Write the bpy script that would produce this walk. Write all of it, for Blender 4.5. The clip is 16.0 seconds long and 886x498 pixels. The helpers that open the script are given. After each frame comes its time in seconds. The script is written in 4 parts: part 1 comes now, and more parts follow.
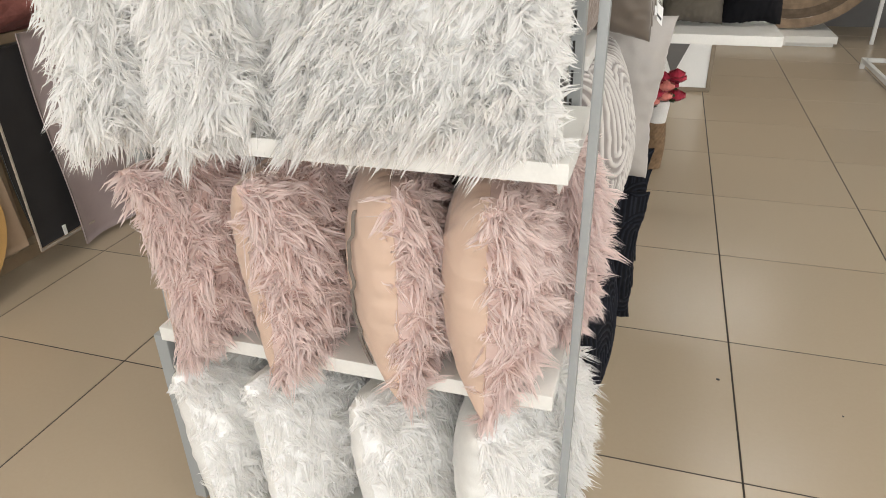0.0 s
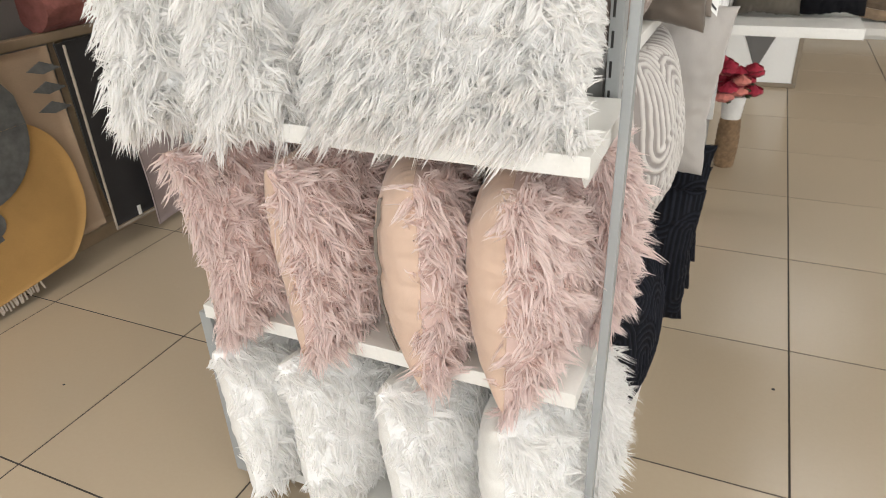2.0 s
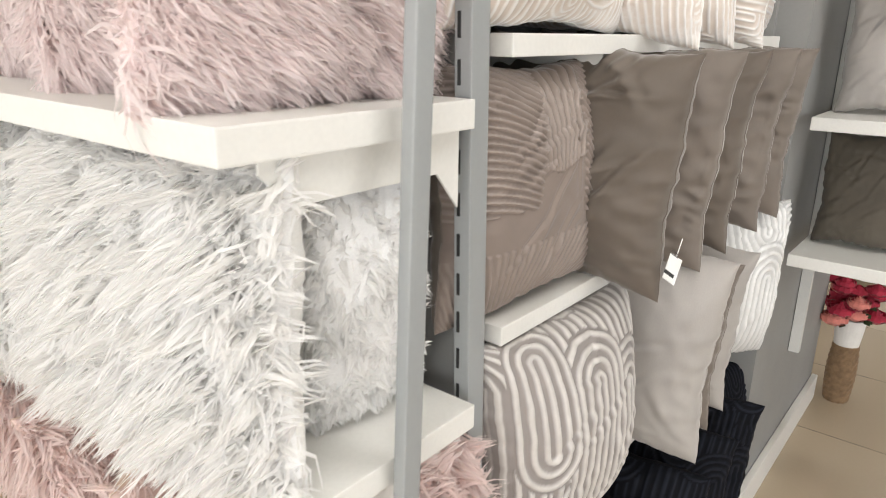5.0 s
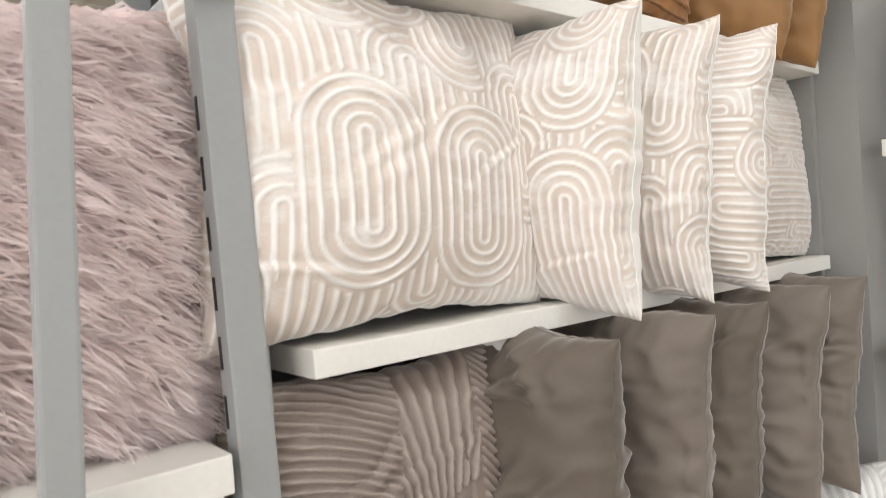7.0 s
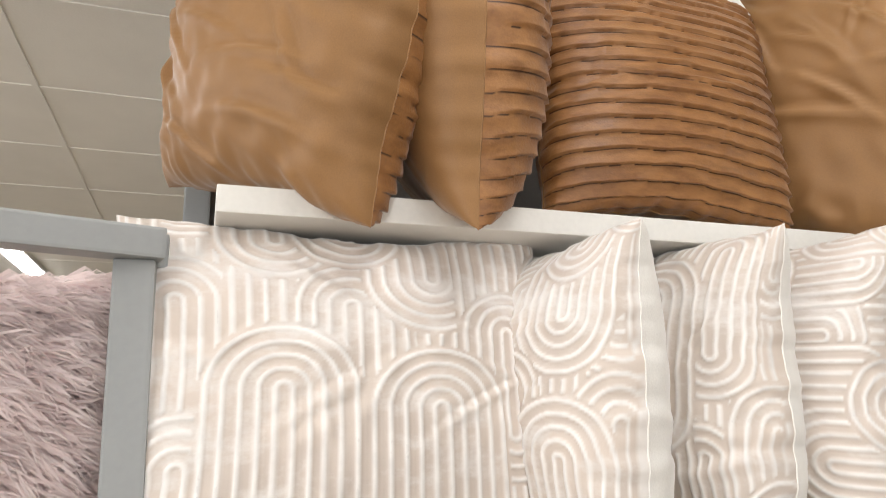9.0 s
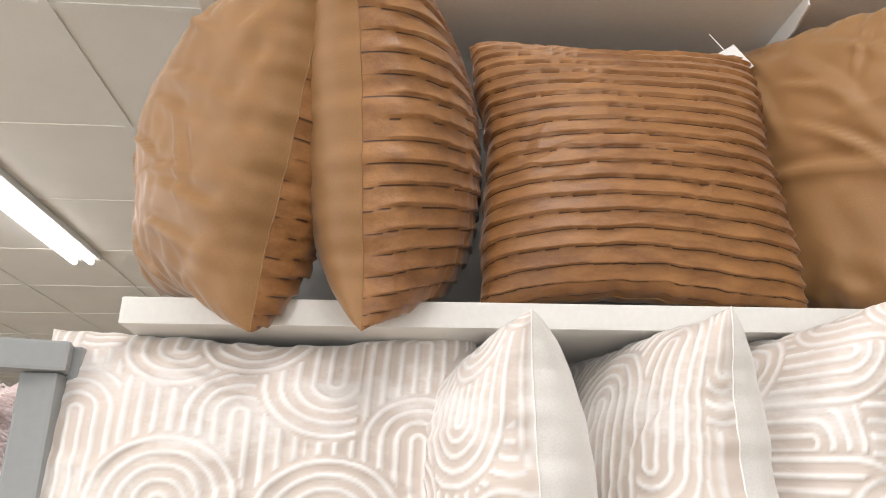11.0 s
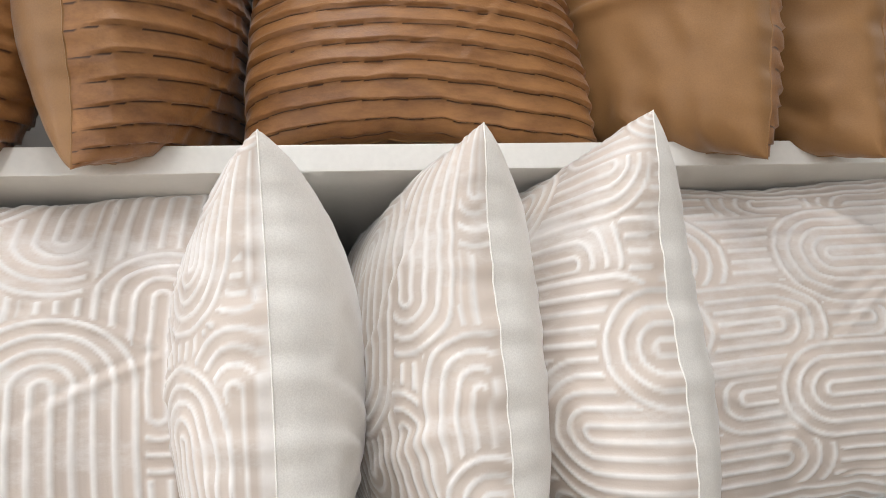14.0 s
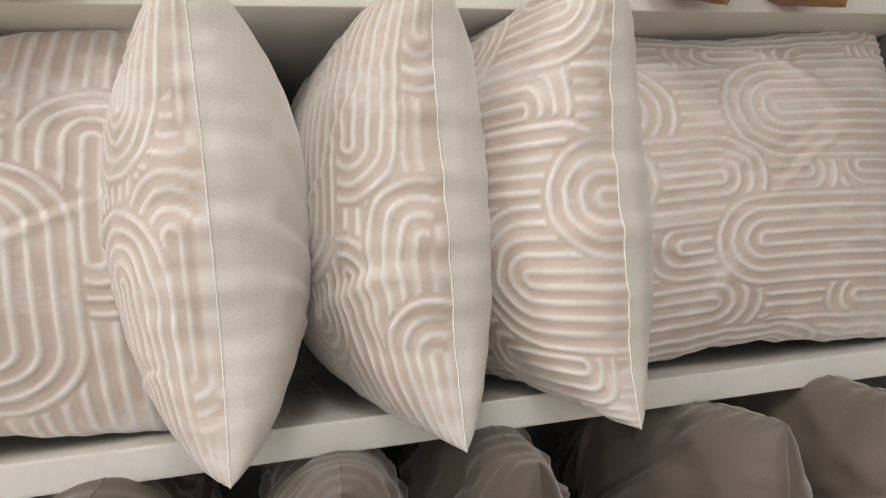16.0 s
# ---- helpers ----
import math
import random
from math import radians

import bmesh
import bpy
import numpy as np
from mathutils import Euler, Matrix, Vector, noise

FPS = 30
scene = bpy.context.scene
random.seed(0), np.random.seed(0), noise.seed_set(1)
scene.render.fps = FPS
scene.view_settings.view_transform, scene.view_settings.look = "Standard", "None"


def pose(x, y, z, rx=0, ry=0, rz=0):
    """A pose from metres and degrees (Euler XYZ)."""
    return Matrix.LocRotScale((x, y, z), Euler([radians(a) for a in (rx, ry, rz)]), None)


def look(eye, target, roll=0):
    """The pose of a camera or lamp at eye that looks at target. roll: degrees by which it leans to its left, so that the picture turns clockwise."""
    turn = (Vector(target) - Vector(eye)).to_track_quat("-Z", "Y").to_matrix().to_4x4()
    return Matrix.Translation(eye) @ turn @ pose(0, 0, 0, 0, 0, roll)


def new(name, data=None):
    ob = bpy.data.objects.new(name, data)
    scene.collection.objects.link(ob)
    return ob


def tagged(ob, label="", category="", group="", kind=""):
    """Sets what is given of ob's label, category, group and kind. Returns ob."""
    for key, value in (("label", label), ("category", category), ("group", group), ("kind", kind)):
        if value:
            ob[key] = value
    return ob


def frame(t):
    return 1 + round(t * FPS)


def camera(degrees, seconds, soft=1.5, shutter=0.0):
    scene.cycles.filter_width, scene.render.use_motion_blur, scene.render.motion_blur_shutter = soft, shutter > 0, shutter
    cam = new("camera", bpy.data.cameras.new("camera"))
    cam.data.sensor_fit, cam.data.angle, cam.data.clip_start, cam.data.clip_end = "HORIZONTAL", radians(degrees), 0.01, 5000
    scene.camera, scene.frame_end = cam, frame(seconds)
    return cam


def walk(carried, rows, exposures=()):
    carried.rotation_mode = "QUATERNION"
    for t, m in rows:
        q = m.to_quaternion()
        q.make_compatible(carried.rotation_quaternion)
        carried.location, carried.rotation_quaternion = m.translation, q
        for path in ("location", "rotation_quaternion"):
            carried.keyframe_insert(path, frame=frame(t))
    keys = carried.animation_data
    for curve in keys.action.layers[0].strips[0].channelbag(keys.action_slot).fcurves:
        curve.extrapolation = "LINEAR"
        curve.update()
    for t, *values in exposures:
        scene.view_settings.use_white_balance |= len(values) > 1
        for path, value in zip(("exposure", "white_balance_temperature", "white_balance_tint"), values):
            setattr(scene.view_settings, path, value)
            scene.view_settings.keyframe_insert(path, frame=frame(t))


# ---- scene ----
cam = camera(66.2, 16.0, soft=0.85, shutter=0.3)
PATH = [
    (0, (0.271, -0.138, 1.279), (-0.27, 1.546, 0.346), -1.4),
    (0.5, (0.274, -0.134, 1.264), (-0.25, 1.521, 0.269), -1.9),
    (1, (0.274, -0.135, 1.252), (-0.239, 1.489, 0.202), -2.2),
    (1.5, (0.289, -0.13, 1.252), (-0.304, 1.49, 0.239), -2.6),
    (2, (0.348, -0.11, 1.272), (-0.397, 1.488, 0.327), -2.5),
    (2.5, (0.427, -0.072, 1.299), (-0.461, 1.489, 0.419), -1.9),
    (3, (0.513, -0.017, 1.339), (-0.47, 1.502, 0.488), -3.2),
    (3.2, (0.529, 0.017, 1.349), (-0.464, 1.55, 0.534), -3.7),
    (5.3, (0.635, 0.513, 1.388), (-0.616, 1.969, 0.829), 0.1),
    (5.5, (0.654, 0.551, 1.401), (-0.626, 2.006, 0.906), -2.2),
    (6, (0.659, 0.65, 1.418), (-0.668, 2.109, 1.085), -1.4),
    (6.5, (0.664, 0.749, 1.449), (-0.78, 2.119, 1.248), -0.7),
    (7, (0.687, 0.84, 1.47), (-0.851, 2.118, 1.427), -4.1),
    (7.5, (0.739, 0.929, 1.489), (-0.959, 1.984, 1.555), -3.8),
    (8, (0.785, 1.009, 1.522), (-1.016, 1.869, 1.655), -2.9),
    (8.5, (0.792, 1.059, 1.528), (-1.032, 1.828, 1.815), -4.0),
    (9, (0.772, 1.126, 1.543), (-1.058, 1.777, 2.017), -1.7),
    (9.2, (0.763, 1.156, 1.544), (-1.073, 1.74, 2.08), -1.5),
    (11.3, (0.801, 1.42, 1.57), (-1.065, 1.546, 2.278), -0.2),
    (11.5, (0.796, 1.437, 1.573), (-1.075, 1.604, 2.262), -1.0),
    (12, (0.782, 1.485, 1.571), (-1.086, 1.712, 2.247), -2.0),
    (12.5, (0.762, 1.51, 1.558), (-1.101, 1.829, 2.21), -2.7),
    (13, (0.747, 1.526, 1.543), (-1.133, 1.888, 2.121), -3.7),
    (13.5, (0.742, 1.538, 1.525), (-1.151, 1.919, 2.047), -4.6),
    (14, (0.732, 1.541, 1.488), (-1.158, 1.925, 2.015), -5.3),
    (14.5, (0.73, 1.544, 1.488), (-1.181, 1.961, 1.908), -5.3),
    (15, (0.726, 1.55, 1.485), (-1.199, 1.986, 1.806), -5.3),
    (15.5, (0.722, 1.553, 1.463), (-1.205, 2.008, 1.744), -5.3),
    (16, (0.726, 1.555, 1.48), (-1.214, 2.029, 1.587), -5.0),
]
walk(cam, [(t, look(eye, target, roll)) for t, eye, target, roll in PATH],
     exposures=[(0, -0.35, 6400, 9), (3, -0.28, 6350, 9), (5.5, -0.18, 6350, 10), (8, -0.46, 6350, 10), (9, -0.36, 6400, 11), (11.5, -0.26, 6250, 12), (12.5, -0.25, 6150, 11), (13.5, -0.44, 6150, 11), (14.5, -0.48, 6250, 11), (15.5, -0.73, 6600, 13), (16, -0.84, 6650, 13)])

# ---- world and lights ----
world = bpy.data.worlds.new("shop_air")
world.use_nodes = True
scene.world = world
world.node_tree.nodes["Background"].inputs[0].default_value = (0.9, 0.95, 1.0, 1)
world.node_tree.nodes["Background"].inputs[1].default_value = 1.0
CEIL = 2.75
LAMP_W = 12.5


def strip_lamp(x, y):
    """The light of one twin-tube luminaire, just under its tubes."""
    li = bpy.data.lights.new("tube_light", "AREA")
    li.shape, li.size, li.size_y, li.energy, li.color = "RECTANGLE", 1.18, 0.028, LAMP_W, (1.0, 0.97, 0.93)
    ob = new("tube_light", li)
    ob.matrix_world = pose(x, y + 0.04, CEIL - 0.066)
    return ob


LAMPS = [(x, y) for x in (-4.9, -1.9, 1.1) for y in (-1.75, -0.15, 1.45, 3.9, 6.3)]
for lx, ly in LAMPS:
    strip_lamp(lx, ly)


# daylight through unseen glazed shopfronts, added behind and beside the walker
day = bpy.data.lights.new("shopfront_daylight", "AREA")
day.shape, day.size, day.size_y, day.energy, day.color = "RECTANGLE", 7.0, 2.2, 230.0, (1.0, 0.985, 0.965)
new("shopfront_daylight", day).matrix_world = look((1.6, -3.9, 1.35), (1.6, 0.0, 1.25))
day2 = bpy.data.lights.new("side_daylight", "AREA")
day2.shape, day2.size, day2.size_y, day2.energy, day2.color = "RECTANGLE", 6.0, 2.2, 100.0, (1.0, 0.985, 0.965)
new("side_daylight", day2).matrix_world = look((5.5, 1.0, 1.45), (0.0, 1.5, 1.35))


# ---- materials ----
def mat(name, rough=0.6, metal=0.0, sheen=0.0, spec=0.5):
    m = bpy.data.materials.new(name)
    m.use_nodes = True
    b = m.node_tree.nodes["Principled BSDF"]
    b.inputs["Roughness"].default_value = rough
    b.inputs["Metallic"].default_value = metal
    b.inputs["Sheen Weight"].default_value = sheen
    b.inputs["Sheen Roughness"].default_value = 0.35
    b.inputs["Specular IOR Level"].default_value = spec
    return m, m.node_tree.nodes, m.node_tree.links, b


def ramp(nodes, links, src, c0, c1, p0=0.3, p1=0.7):
    r = nodes.new("ShaderNodeValToRGB")
    r.color_ramp.elements[0].position, r.color_ramp.elements[1].position = p0, p1
    r.color_ramp.elements[0].color, r.color_ramp.elements[1].color = (*c0, 1), (*c1, 1)
    links.new(src, r.inputs[0])
    return r.outputs[0]


def noise_of(nodes, links, scale, detail=4.0, rough=0.55, stretch=None, room=False):
    tc = nodes.new("ShaderNodeTexCoord")
    n = nodes.new("ShaderNodeTexNoise")
    n.inputs["Scale"].default_value, n.inputs["Detail"].default_value, n.inputs["Roughness"].default_value = scale, detail, rough
    if stretch:
        mp = nodes.new("ShaderNodeMapping")
        mp.inputs["Scale"].default_value = stretch
        links.new(tc.outputs["Object"], mp.inputs[0])
        links.new(mp.outputs[0], n.inputs[0])
    elif room:
        links.new(nodes.new("ShaderNodeNewGeometry").outputs["Position"], n.inputs[0])
    else:
        links.new(tc.outputs["Object"], n.inputs[0])
    return n.outputs[0]


def bump(nodes, links, b, height, strength=0.3, dist=0.002):
    n = nodes.new("ShaderNodeBump")
    n.inputs["Strength"].default_value, n.inputs["Distance"].default_value = strength, dist
    links.new(height, n.inputs["Height"])
    links.new(n.outputs[0], b.inputs["Normal"])


def mix_col(nodes, links, fac, a, b, mode="MIX"):
    n = nodes.new("ShaderNodeMix")
    n.data_type, n.blend_type = "RGBA", mode
    for src, i in ((fac, 0), (a, 6), (b, 7)):
        if isinstance(src, (int, float)):
            n.inputs[i].default_value = src
        elif isinstance(src, tuple):
            n.inputs[i].default_value = (*src, 1)
        else:
            links.new(src, n.inputs[i])
    return n.outputs[2]


def shade(c, f):
    return tuple(min(1.0, v * f) for v in c)


def cloth(name, col, rough=0.75, sheen=0.3, weave=900.0, blotch=9.0, amount=0.16, spec=0.3):
    m, n, l, b = mat(name, rough, 0, sheen, spec)
    big = noise_of(n, l, blotch, 5)
    fine = noise_of(n, l, weave, 2)
    c = ramp(n, l, big, shade(col, 1 - amount), shade(col, 1 + amount))
    c2 = mix_col(n, l, 0.25, c, ramp(n, l, fine, shade(col, 0.7), shade(col, 1.2)))
    l.new(c2, b.inputs["Base Color"])
    bump(n, l, b, fine, 0.25, 0.0006)
    return m


def relief_cloth(name, low, high, rough_low=0.8, rough_high=0.34, sheen=0.4, spec=0.8, nap_shine_amount=0.0):
    """Two-tone pile: 'pat' is 1 on the raised bands."""
    m, n, l, b = mat(name, 0.6, 0, sheen, 0.45)
    at = n.new("ShaderNodeAttribute")
    at.attribute_name = "pat"
    big = noise_of(n, l, 12, 4)
    fine = noise_of(n, l, 700, 2)
    lo = ramp(n, l, big, shade(low, 0.88), shade(low, 1.1))
    hi = ramp(n, l, noise_of(n, l, 30, 5, 0.65), shade(high, 0.86), shade(high, 1.08))
    # whiter patches: silvery shine of crushed pile, put into the low colour
    nap_shine = ramp(n, l, noise_of(n, l, 9, 7, 0.7, (1.0, 1.0, 2.2)), (0, 0, 0), (nap_shine_amount,) * 3, 0.5, 0.66)
    lo = mix_col(n, l, nap_shine, lo, shade(high, 0.95))
    l.new(mix_col(n, l, at.outputs["Fac"], lo, hi), b.inputs["Base Color"])
    mr = n.new("ShaderNodeMapRange")
    mr.inputs["To Min"].default_value, mr.inputs["To Max"].default_value = rough_low, rough_high
    l.new(at.outputs["Fac"], mr.inputs[0])
    crush = noise_of(n, l, 26, 5, 0.6)
    add = n.new("ShaderNodeMath")
    add.operation = "MULTIPLY_ADD"
    l.new(crush, add.inputs[0])
    add.inputs[1].default_value = 0.35
    sub = n.new("ShaderNodeMath")
    sub.operation = "SUBTRACT"
    l.new(mr.outputs[0], sub.inputs[0])
    sub.inputs[1].default_value = 0.2
    l.new(sub.outputs[0], add.inputs[2])
    l.new(add.outputs[0], b.inputs["Roughness"])
    b.inputs["Specular IOR Level"].default_value = spec
    bump(n, l, b, fine, 0.2, 0.0006)
    return m


def fur_mat(name, root, tip):
    m, n, l, b = mat(name, 0.55, 0, 0.25, 0.35)
    g = n.new("ShaderNodeNewGeometry")
    at = n.new("ShaderNodeAttribute")
    at.attribute_name = "pat"
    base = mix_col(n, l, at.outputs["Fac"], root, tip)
    rnd = ramp(n, l, g.outputs["Random Per Island"], (0.9, 0.9, 0.9), (1.06, 1.06, 1.06), 0, 1)
    l.new(mix_col(n, l, 1.0, base, rnd, "MULTIPLY"), b.inputs["Base Color"])
    tr = n.new("ShaderNodeBsdfTranslucent")
    l.new(mix_col(n, l, 1.0, tip, rnd, "MULTIPLY"), tr.inputs[0])
    mx = n.new("ShaderNodeMixShader")
    mx.inputs[0].default_value = 0.52
    l.new(b.outputs[0], mx.inputs[1])
    l.new(tr.outputs[0], mx.inputs[2])
    l.new(mx.outputs[0], n["Material Output"].inputs[0])
    return m


def painted(name, col, rough=0.35, wear=0.06, spec=0.5):
    m, n, l, b = mat(name, rough, 0, 0, spec)
    big = noise_of(n, l, 5, 5)
    fine = noise_of(n, l, 160, 3)
    c = ramp(n, l, big, shade(col, 1 - wear), shade(col, 1 + wear * 0.5))
    l.new(mix_col(n, l, 0.12, c, ramp(n, l, fine, shade(col, 0.75), shade(col, 1.1))), b.inputs["Base Color"])
    l.new(ramp(n, l, fine, (rough - 0.06,) * 3, (rough + 0.1,) * 3), b.inputs["Roughness"])
    bump(n, l, b, fine, 0.08, 0.0005)
    return m


M_WHITE_SHELF = painted("white_melamine", (0.80, 0.79, 0.75), 0.38, 0.04)
M_POST = painted("grey_powder_coat", (0.33, 0.345, 0.345), 0.42, 0.05)
M_PANEL = painted("grey_panel_paint", (0.30, 0.30, 0.29), 0.6, 0.06)
M_DARKPANEL = painted("dark_grey_paint", (0.13, 0.125, 0.12), 0.6, 0.1)
M_WALL = painted("shop_wall_paint", (0.62, 0.60, 0.55), 0.7, 0.05)
M_SLOT = painted("slot_black", (0.02, 0.02, 0.02), 0.7)
M_CEIL = painted("ceiling_board", (0.74, 0.73, 0.69), 0.85, 0.04)
M_GRID = painted("ceiling_grid", (0.68, 0.68, 0.66), 0.5, 0.03)
M_GROUT = painted("dark_grout", (0.05, 0.042, 0.035), 0.9, 0.2)
M_WOOD = painted("pale_wood", (0.42, 0.31, 0.20), 0.5, 0.2)
M_CARD = painted("white_card", (0.82, 0.82, 0.80), 0.5, 0.03)
M_INK = painted("black_ink", (0.03, 0.03, 0.03), 0.6)


def tile_material():
    m, n, l, b = mat("beige_porcelain_tile", 0.2, 0, 0, 0.5)
    oi = n.new("ShaderNodeObjectInfo")
    tint = ramp(n, l, oi.outputs["Random"], (0.415, 0.335, 0.24), (0.47, 0.385, 0.28), 0, 1)
    big = noise_of(n, l, 2.3, 6, room=True)
    fine = noise_of(n, l, 90, 4, room=True)
    c = mix_col(n, l, 0.04, tint, ramp(n, l, big, (0.38, 0.315, 0.235), (0.475, 0.405, 0.31)))
    c = mix_col(n, l, 0.045, c, ramp(n, l, fine, (0.34, 0.27, 0.19), (0.56, 0.48, 0.37)))
    l.new(c, b.inputs["Base Color"])
    l.new(ramp(n, l, fine, (0.25,) * 3, (0.262,) * 3), b.inputs["Roughness"])
    return m


M_TILE = tile_material()
F_WHITE = fur_mat("white_faux_fur", (0.94, 0.93, 0.91), (0.985, 0.98, 0.97))
# pink roots well below the tips: partly the gaps' shade, put into the colour
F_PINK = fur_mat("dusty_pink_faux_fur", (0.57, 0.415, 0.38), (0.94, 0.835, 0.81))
F_MAUVE = fur_mat("mauve_faux_fur", (0.88, 0.76, 0.75), (0.96, 0.885, 0.875))
C_WHITEBACK = cloth("white_plush_back", (0.80, 0.79, 0.76), 0.8, 0.2, 500)
C_WHITEROOT = cloth("white_plush_base", (0.92, 0.915, 0.90), 0.8, 0.3, 500)
C_PEACH = cloth("peach_suede", (0.64, 0.47, 0.37), 0.8, 0.3, 700, 6, 0.1)
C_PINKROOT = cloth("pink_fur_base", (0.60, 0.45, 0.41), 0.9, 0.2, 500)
C_MAUVEROOT = cloth("mauve_fur_base", (0.84, 0.73, 0.72), 0.9, 0.2, 500)
C_CREAM = cloth("cream_velvet", (0.86, 0.84, 0.80), 0.55, 0.5, 800, 7, 0.08)
R_CREAM = relief_cloth("cream_arch_velvet", (0.635, 0.555, 0.49), (0.85, 0.825, 0.80), 0.62, 0.34, 0.7, nap_shine_amount=0.75)
R_TAUPE = relief_cloth("taupe_swirl_velvet", (0.27, 0.242, 0.228), (0.60, 0.57, 0.54), 0.8, 0.5)
R_WHITE = relief_cloth("white_swirl_velvet", (0.62, 0.62, 0.61), (0.86, 0.86, 0.85), 0.8, 0.4)
R_BLACK = relief_cloth("black_arch_velvet", (0.006, 0.0065, 0.009), (0.014, 0.016, 0.024), 0.85, 0.6, 0.0, 0.12)
# palm cloth is one colour: darker grooves paint in the relief's shading
R_PALM = relief_cloth("taupe_palm_velvet", (0.225, 0.178, 0.152), (0.30, 0.245, 0.213), 0.8, 0.5)
C_TAUPE = cloth("taupe_velvet", (0.135, 0.112, 0.092), 0.6, 0.6, 800, 6, 0.2)
C_TAUPE_MID = cloth("mid_taupe_velvet", (0.185, 0.157, 0.134), 0.6, 0.6, 800, 6, 0.2)
C_GREY = cloth("pale_grey_velvet", (0.41, 0.385, 0.36), 0.6, 0.5, 800, 6, 0.12)
C_BLACK = cloth("black_velvet", (0.008, 0.008, 0.010), 0.8, 0.0, 800, 6, 0.3, 0.1)
C_DARKTAUPE = cloth("dark_taupe_velvet", (0.115, 0.10, 0.08), 0.7, 0.1, 800, 6, 0.25, 0.2)
C_OCHRE = cloth("ochre_velvet_back", (0.295, 0.156, 0.060), 0.48, 0.3, 800, 5, 0.14)


def pleat_cloth():
    m, n, l, b = mat("rust_pleated_velvet", 0.48, 0, 0.25, 0.5)
    at = n.new("ShaderNodeAttribute")
    at.attribute_name = "pat"
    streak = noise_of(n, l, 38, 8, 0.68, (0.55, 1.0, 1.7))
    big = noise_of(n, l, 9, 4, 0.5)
    # streaky velvet highlights, put into the colour by stretched noise
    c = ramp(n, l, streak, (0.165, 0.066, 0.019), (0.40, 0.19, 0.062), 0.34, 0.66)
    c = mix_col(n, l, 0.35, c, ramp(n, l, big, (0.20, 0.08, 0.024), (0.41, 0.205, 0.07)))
    # shade inside the slits goes into the base colour
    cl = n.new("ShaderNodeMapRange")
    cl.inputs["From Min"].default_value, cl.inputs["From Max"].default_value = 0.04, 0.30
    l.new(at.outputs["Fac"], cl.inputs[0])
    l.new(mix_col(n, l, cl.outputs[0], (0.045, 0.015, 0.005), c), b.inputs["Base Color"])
    l.new(ramp(n, l, streak, (0.38,) * 3, (0.62,) * 3), b.inputs["Roughness"])
    bump(n, l, b, noise_of(n, l, 420, 3), 0.4, 0.001)
    return m


R_RUST = pleat_cloth()


# ---- mesh helpers ----
def place(ob, parent):
    if parent is not None:
        ob.parent = parent
    return ob


def part(name, bm, material, parent, label=""):
    me = bpy.data.meshes.new(name)
    bm.to_mesh(me)
    bm.free()
    me.materials.append(material)
    ob = place(new(name, me), parent)
    if label:
        ob["label"] = label
    return ob


def box(x0, x1, y0, y1, z0, z1, bevel=0.0):
    bm = bmesh.new()
    bmesh.ops.create_cube(bm, size=1)
    for v in bm.verts:
        v.co = Vector((x0 + (v.co.x + 0.5) * (x1 - x0), y0 + (v.co.y + 0.5) * (y1 - y0), z0 + (v.co.z + 0.5) * (z1 - z0)))
    if bevel:
        bmesh.ops.bevel(bm, geom=bm.edges[:], offset=bevel, segments=2, affect="EDGES", profile=0.7)
    return bm


def merge(*bms):
    out = bms[0]
    for b in bms[1:]:
        tmp = bpy.data.meshes.new("tmp")
        b.to_mesh(tmp)
        out.from_mesh(tmp)
        b.free()
        bpy.data.meshes.remove(tmp)
    return out


def empty(name, m, label, category, group="", kind=""):
    ob = new(name)
    ob.empty_display_size = 0.05
    ob.matrix_world = m
    return tagged(ob, label, category, group, kind)


def array_mesh(name, verts, faces, material, parent, pat=None, smooth=True):
    me = bpy.data.meshes.new(name)
    me.from_pydata(verts.tolist(), [], faces)
    me.materials.append(material)
    if pat is not None:
        a = me.attributes.new("pat", "FLOAT", "POINT")
        a.data.foreach_set("value", np.ascontiguousarray(pat, dtype=np.float32))
    if smooth:
        me.polygons.foreach_set("use_smooth", [True] * len(me.polygons))
    me.update()
    return place(new(name, me), parent)


# ---- cushions ----
def waves(rng, u, v, n, lo, hi):
    """A smooth random field of about unit size."""
    out = np.zeros_like(u)
    for _ in range(n):
        a, f, p = rng.uniform(0, 6.283), rng.uniform(lo, hi), rng.uniform(0, 6.283)
        out += np.sin(f * (u * np.cos(a) + v * np.sin(a)) + p + 0.6 * np.sin(f * 0.6 * (v * np.cos(a) - u * np.sin(a)) + p))
    return out / math.sqrt(n)


def arches(rng, U, V, size, band, turned=False, off=-0.2):
    """Interlocking hairpin loops of nested lines over the face: 1 on the raised lines."""
    if turned:
        U, V = V, -U
    h = np.clip(1.5 * np.cos(2 * np.pi * U / band) + off, 0, 1)
    rad = band * 3.6
    shapes = []
    for i in range(-6, 7):
        for j in range(-5, 6):
            leg = rad * rng.uniform(0.8, 1.8)
            cx = i * rad * 1.5 + rng.uniform(-0.04, 0.04)
            cy = (j + 0.5 * (i % 2)) * rad * 2.75 + rng.uniform(-0.12, 0.12)
            shapes.append((rng.random(), cx, cy, band * (4 + (rng.random() < 0.25) - (rng.random() < 0.25)), leg))
    shapes.sort()
    for _, cx, cy, rd, leg in shapes:
        d = np.hypot(U - cx, np.maximum(np.abs(V - cy) - leg, 0))
        h = np.where(d < rd, np.clip(1.5 * np.cos(2 * np.pi * (rd - d) / band + np.pi) + off, 0, 1), h)
    return h


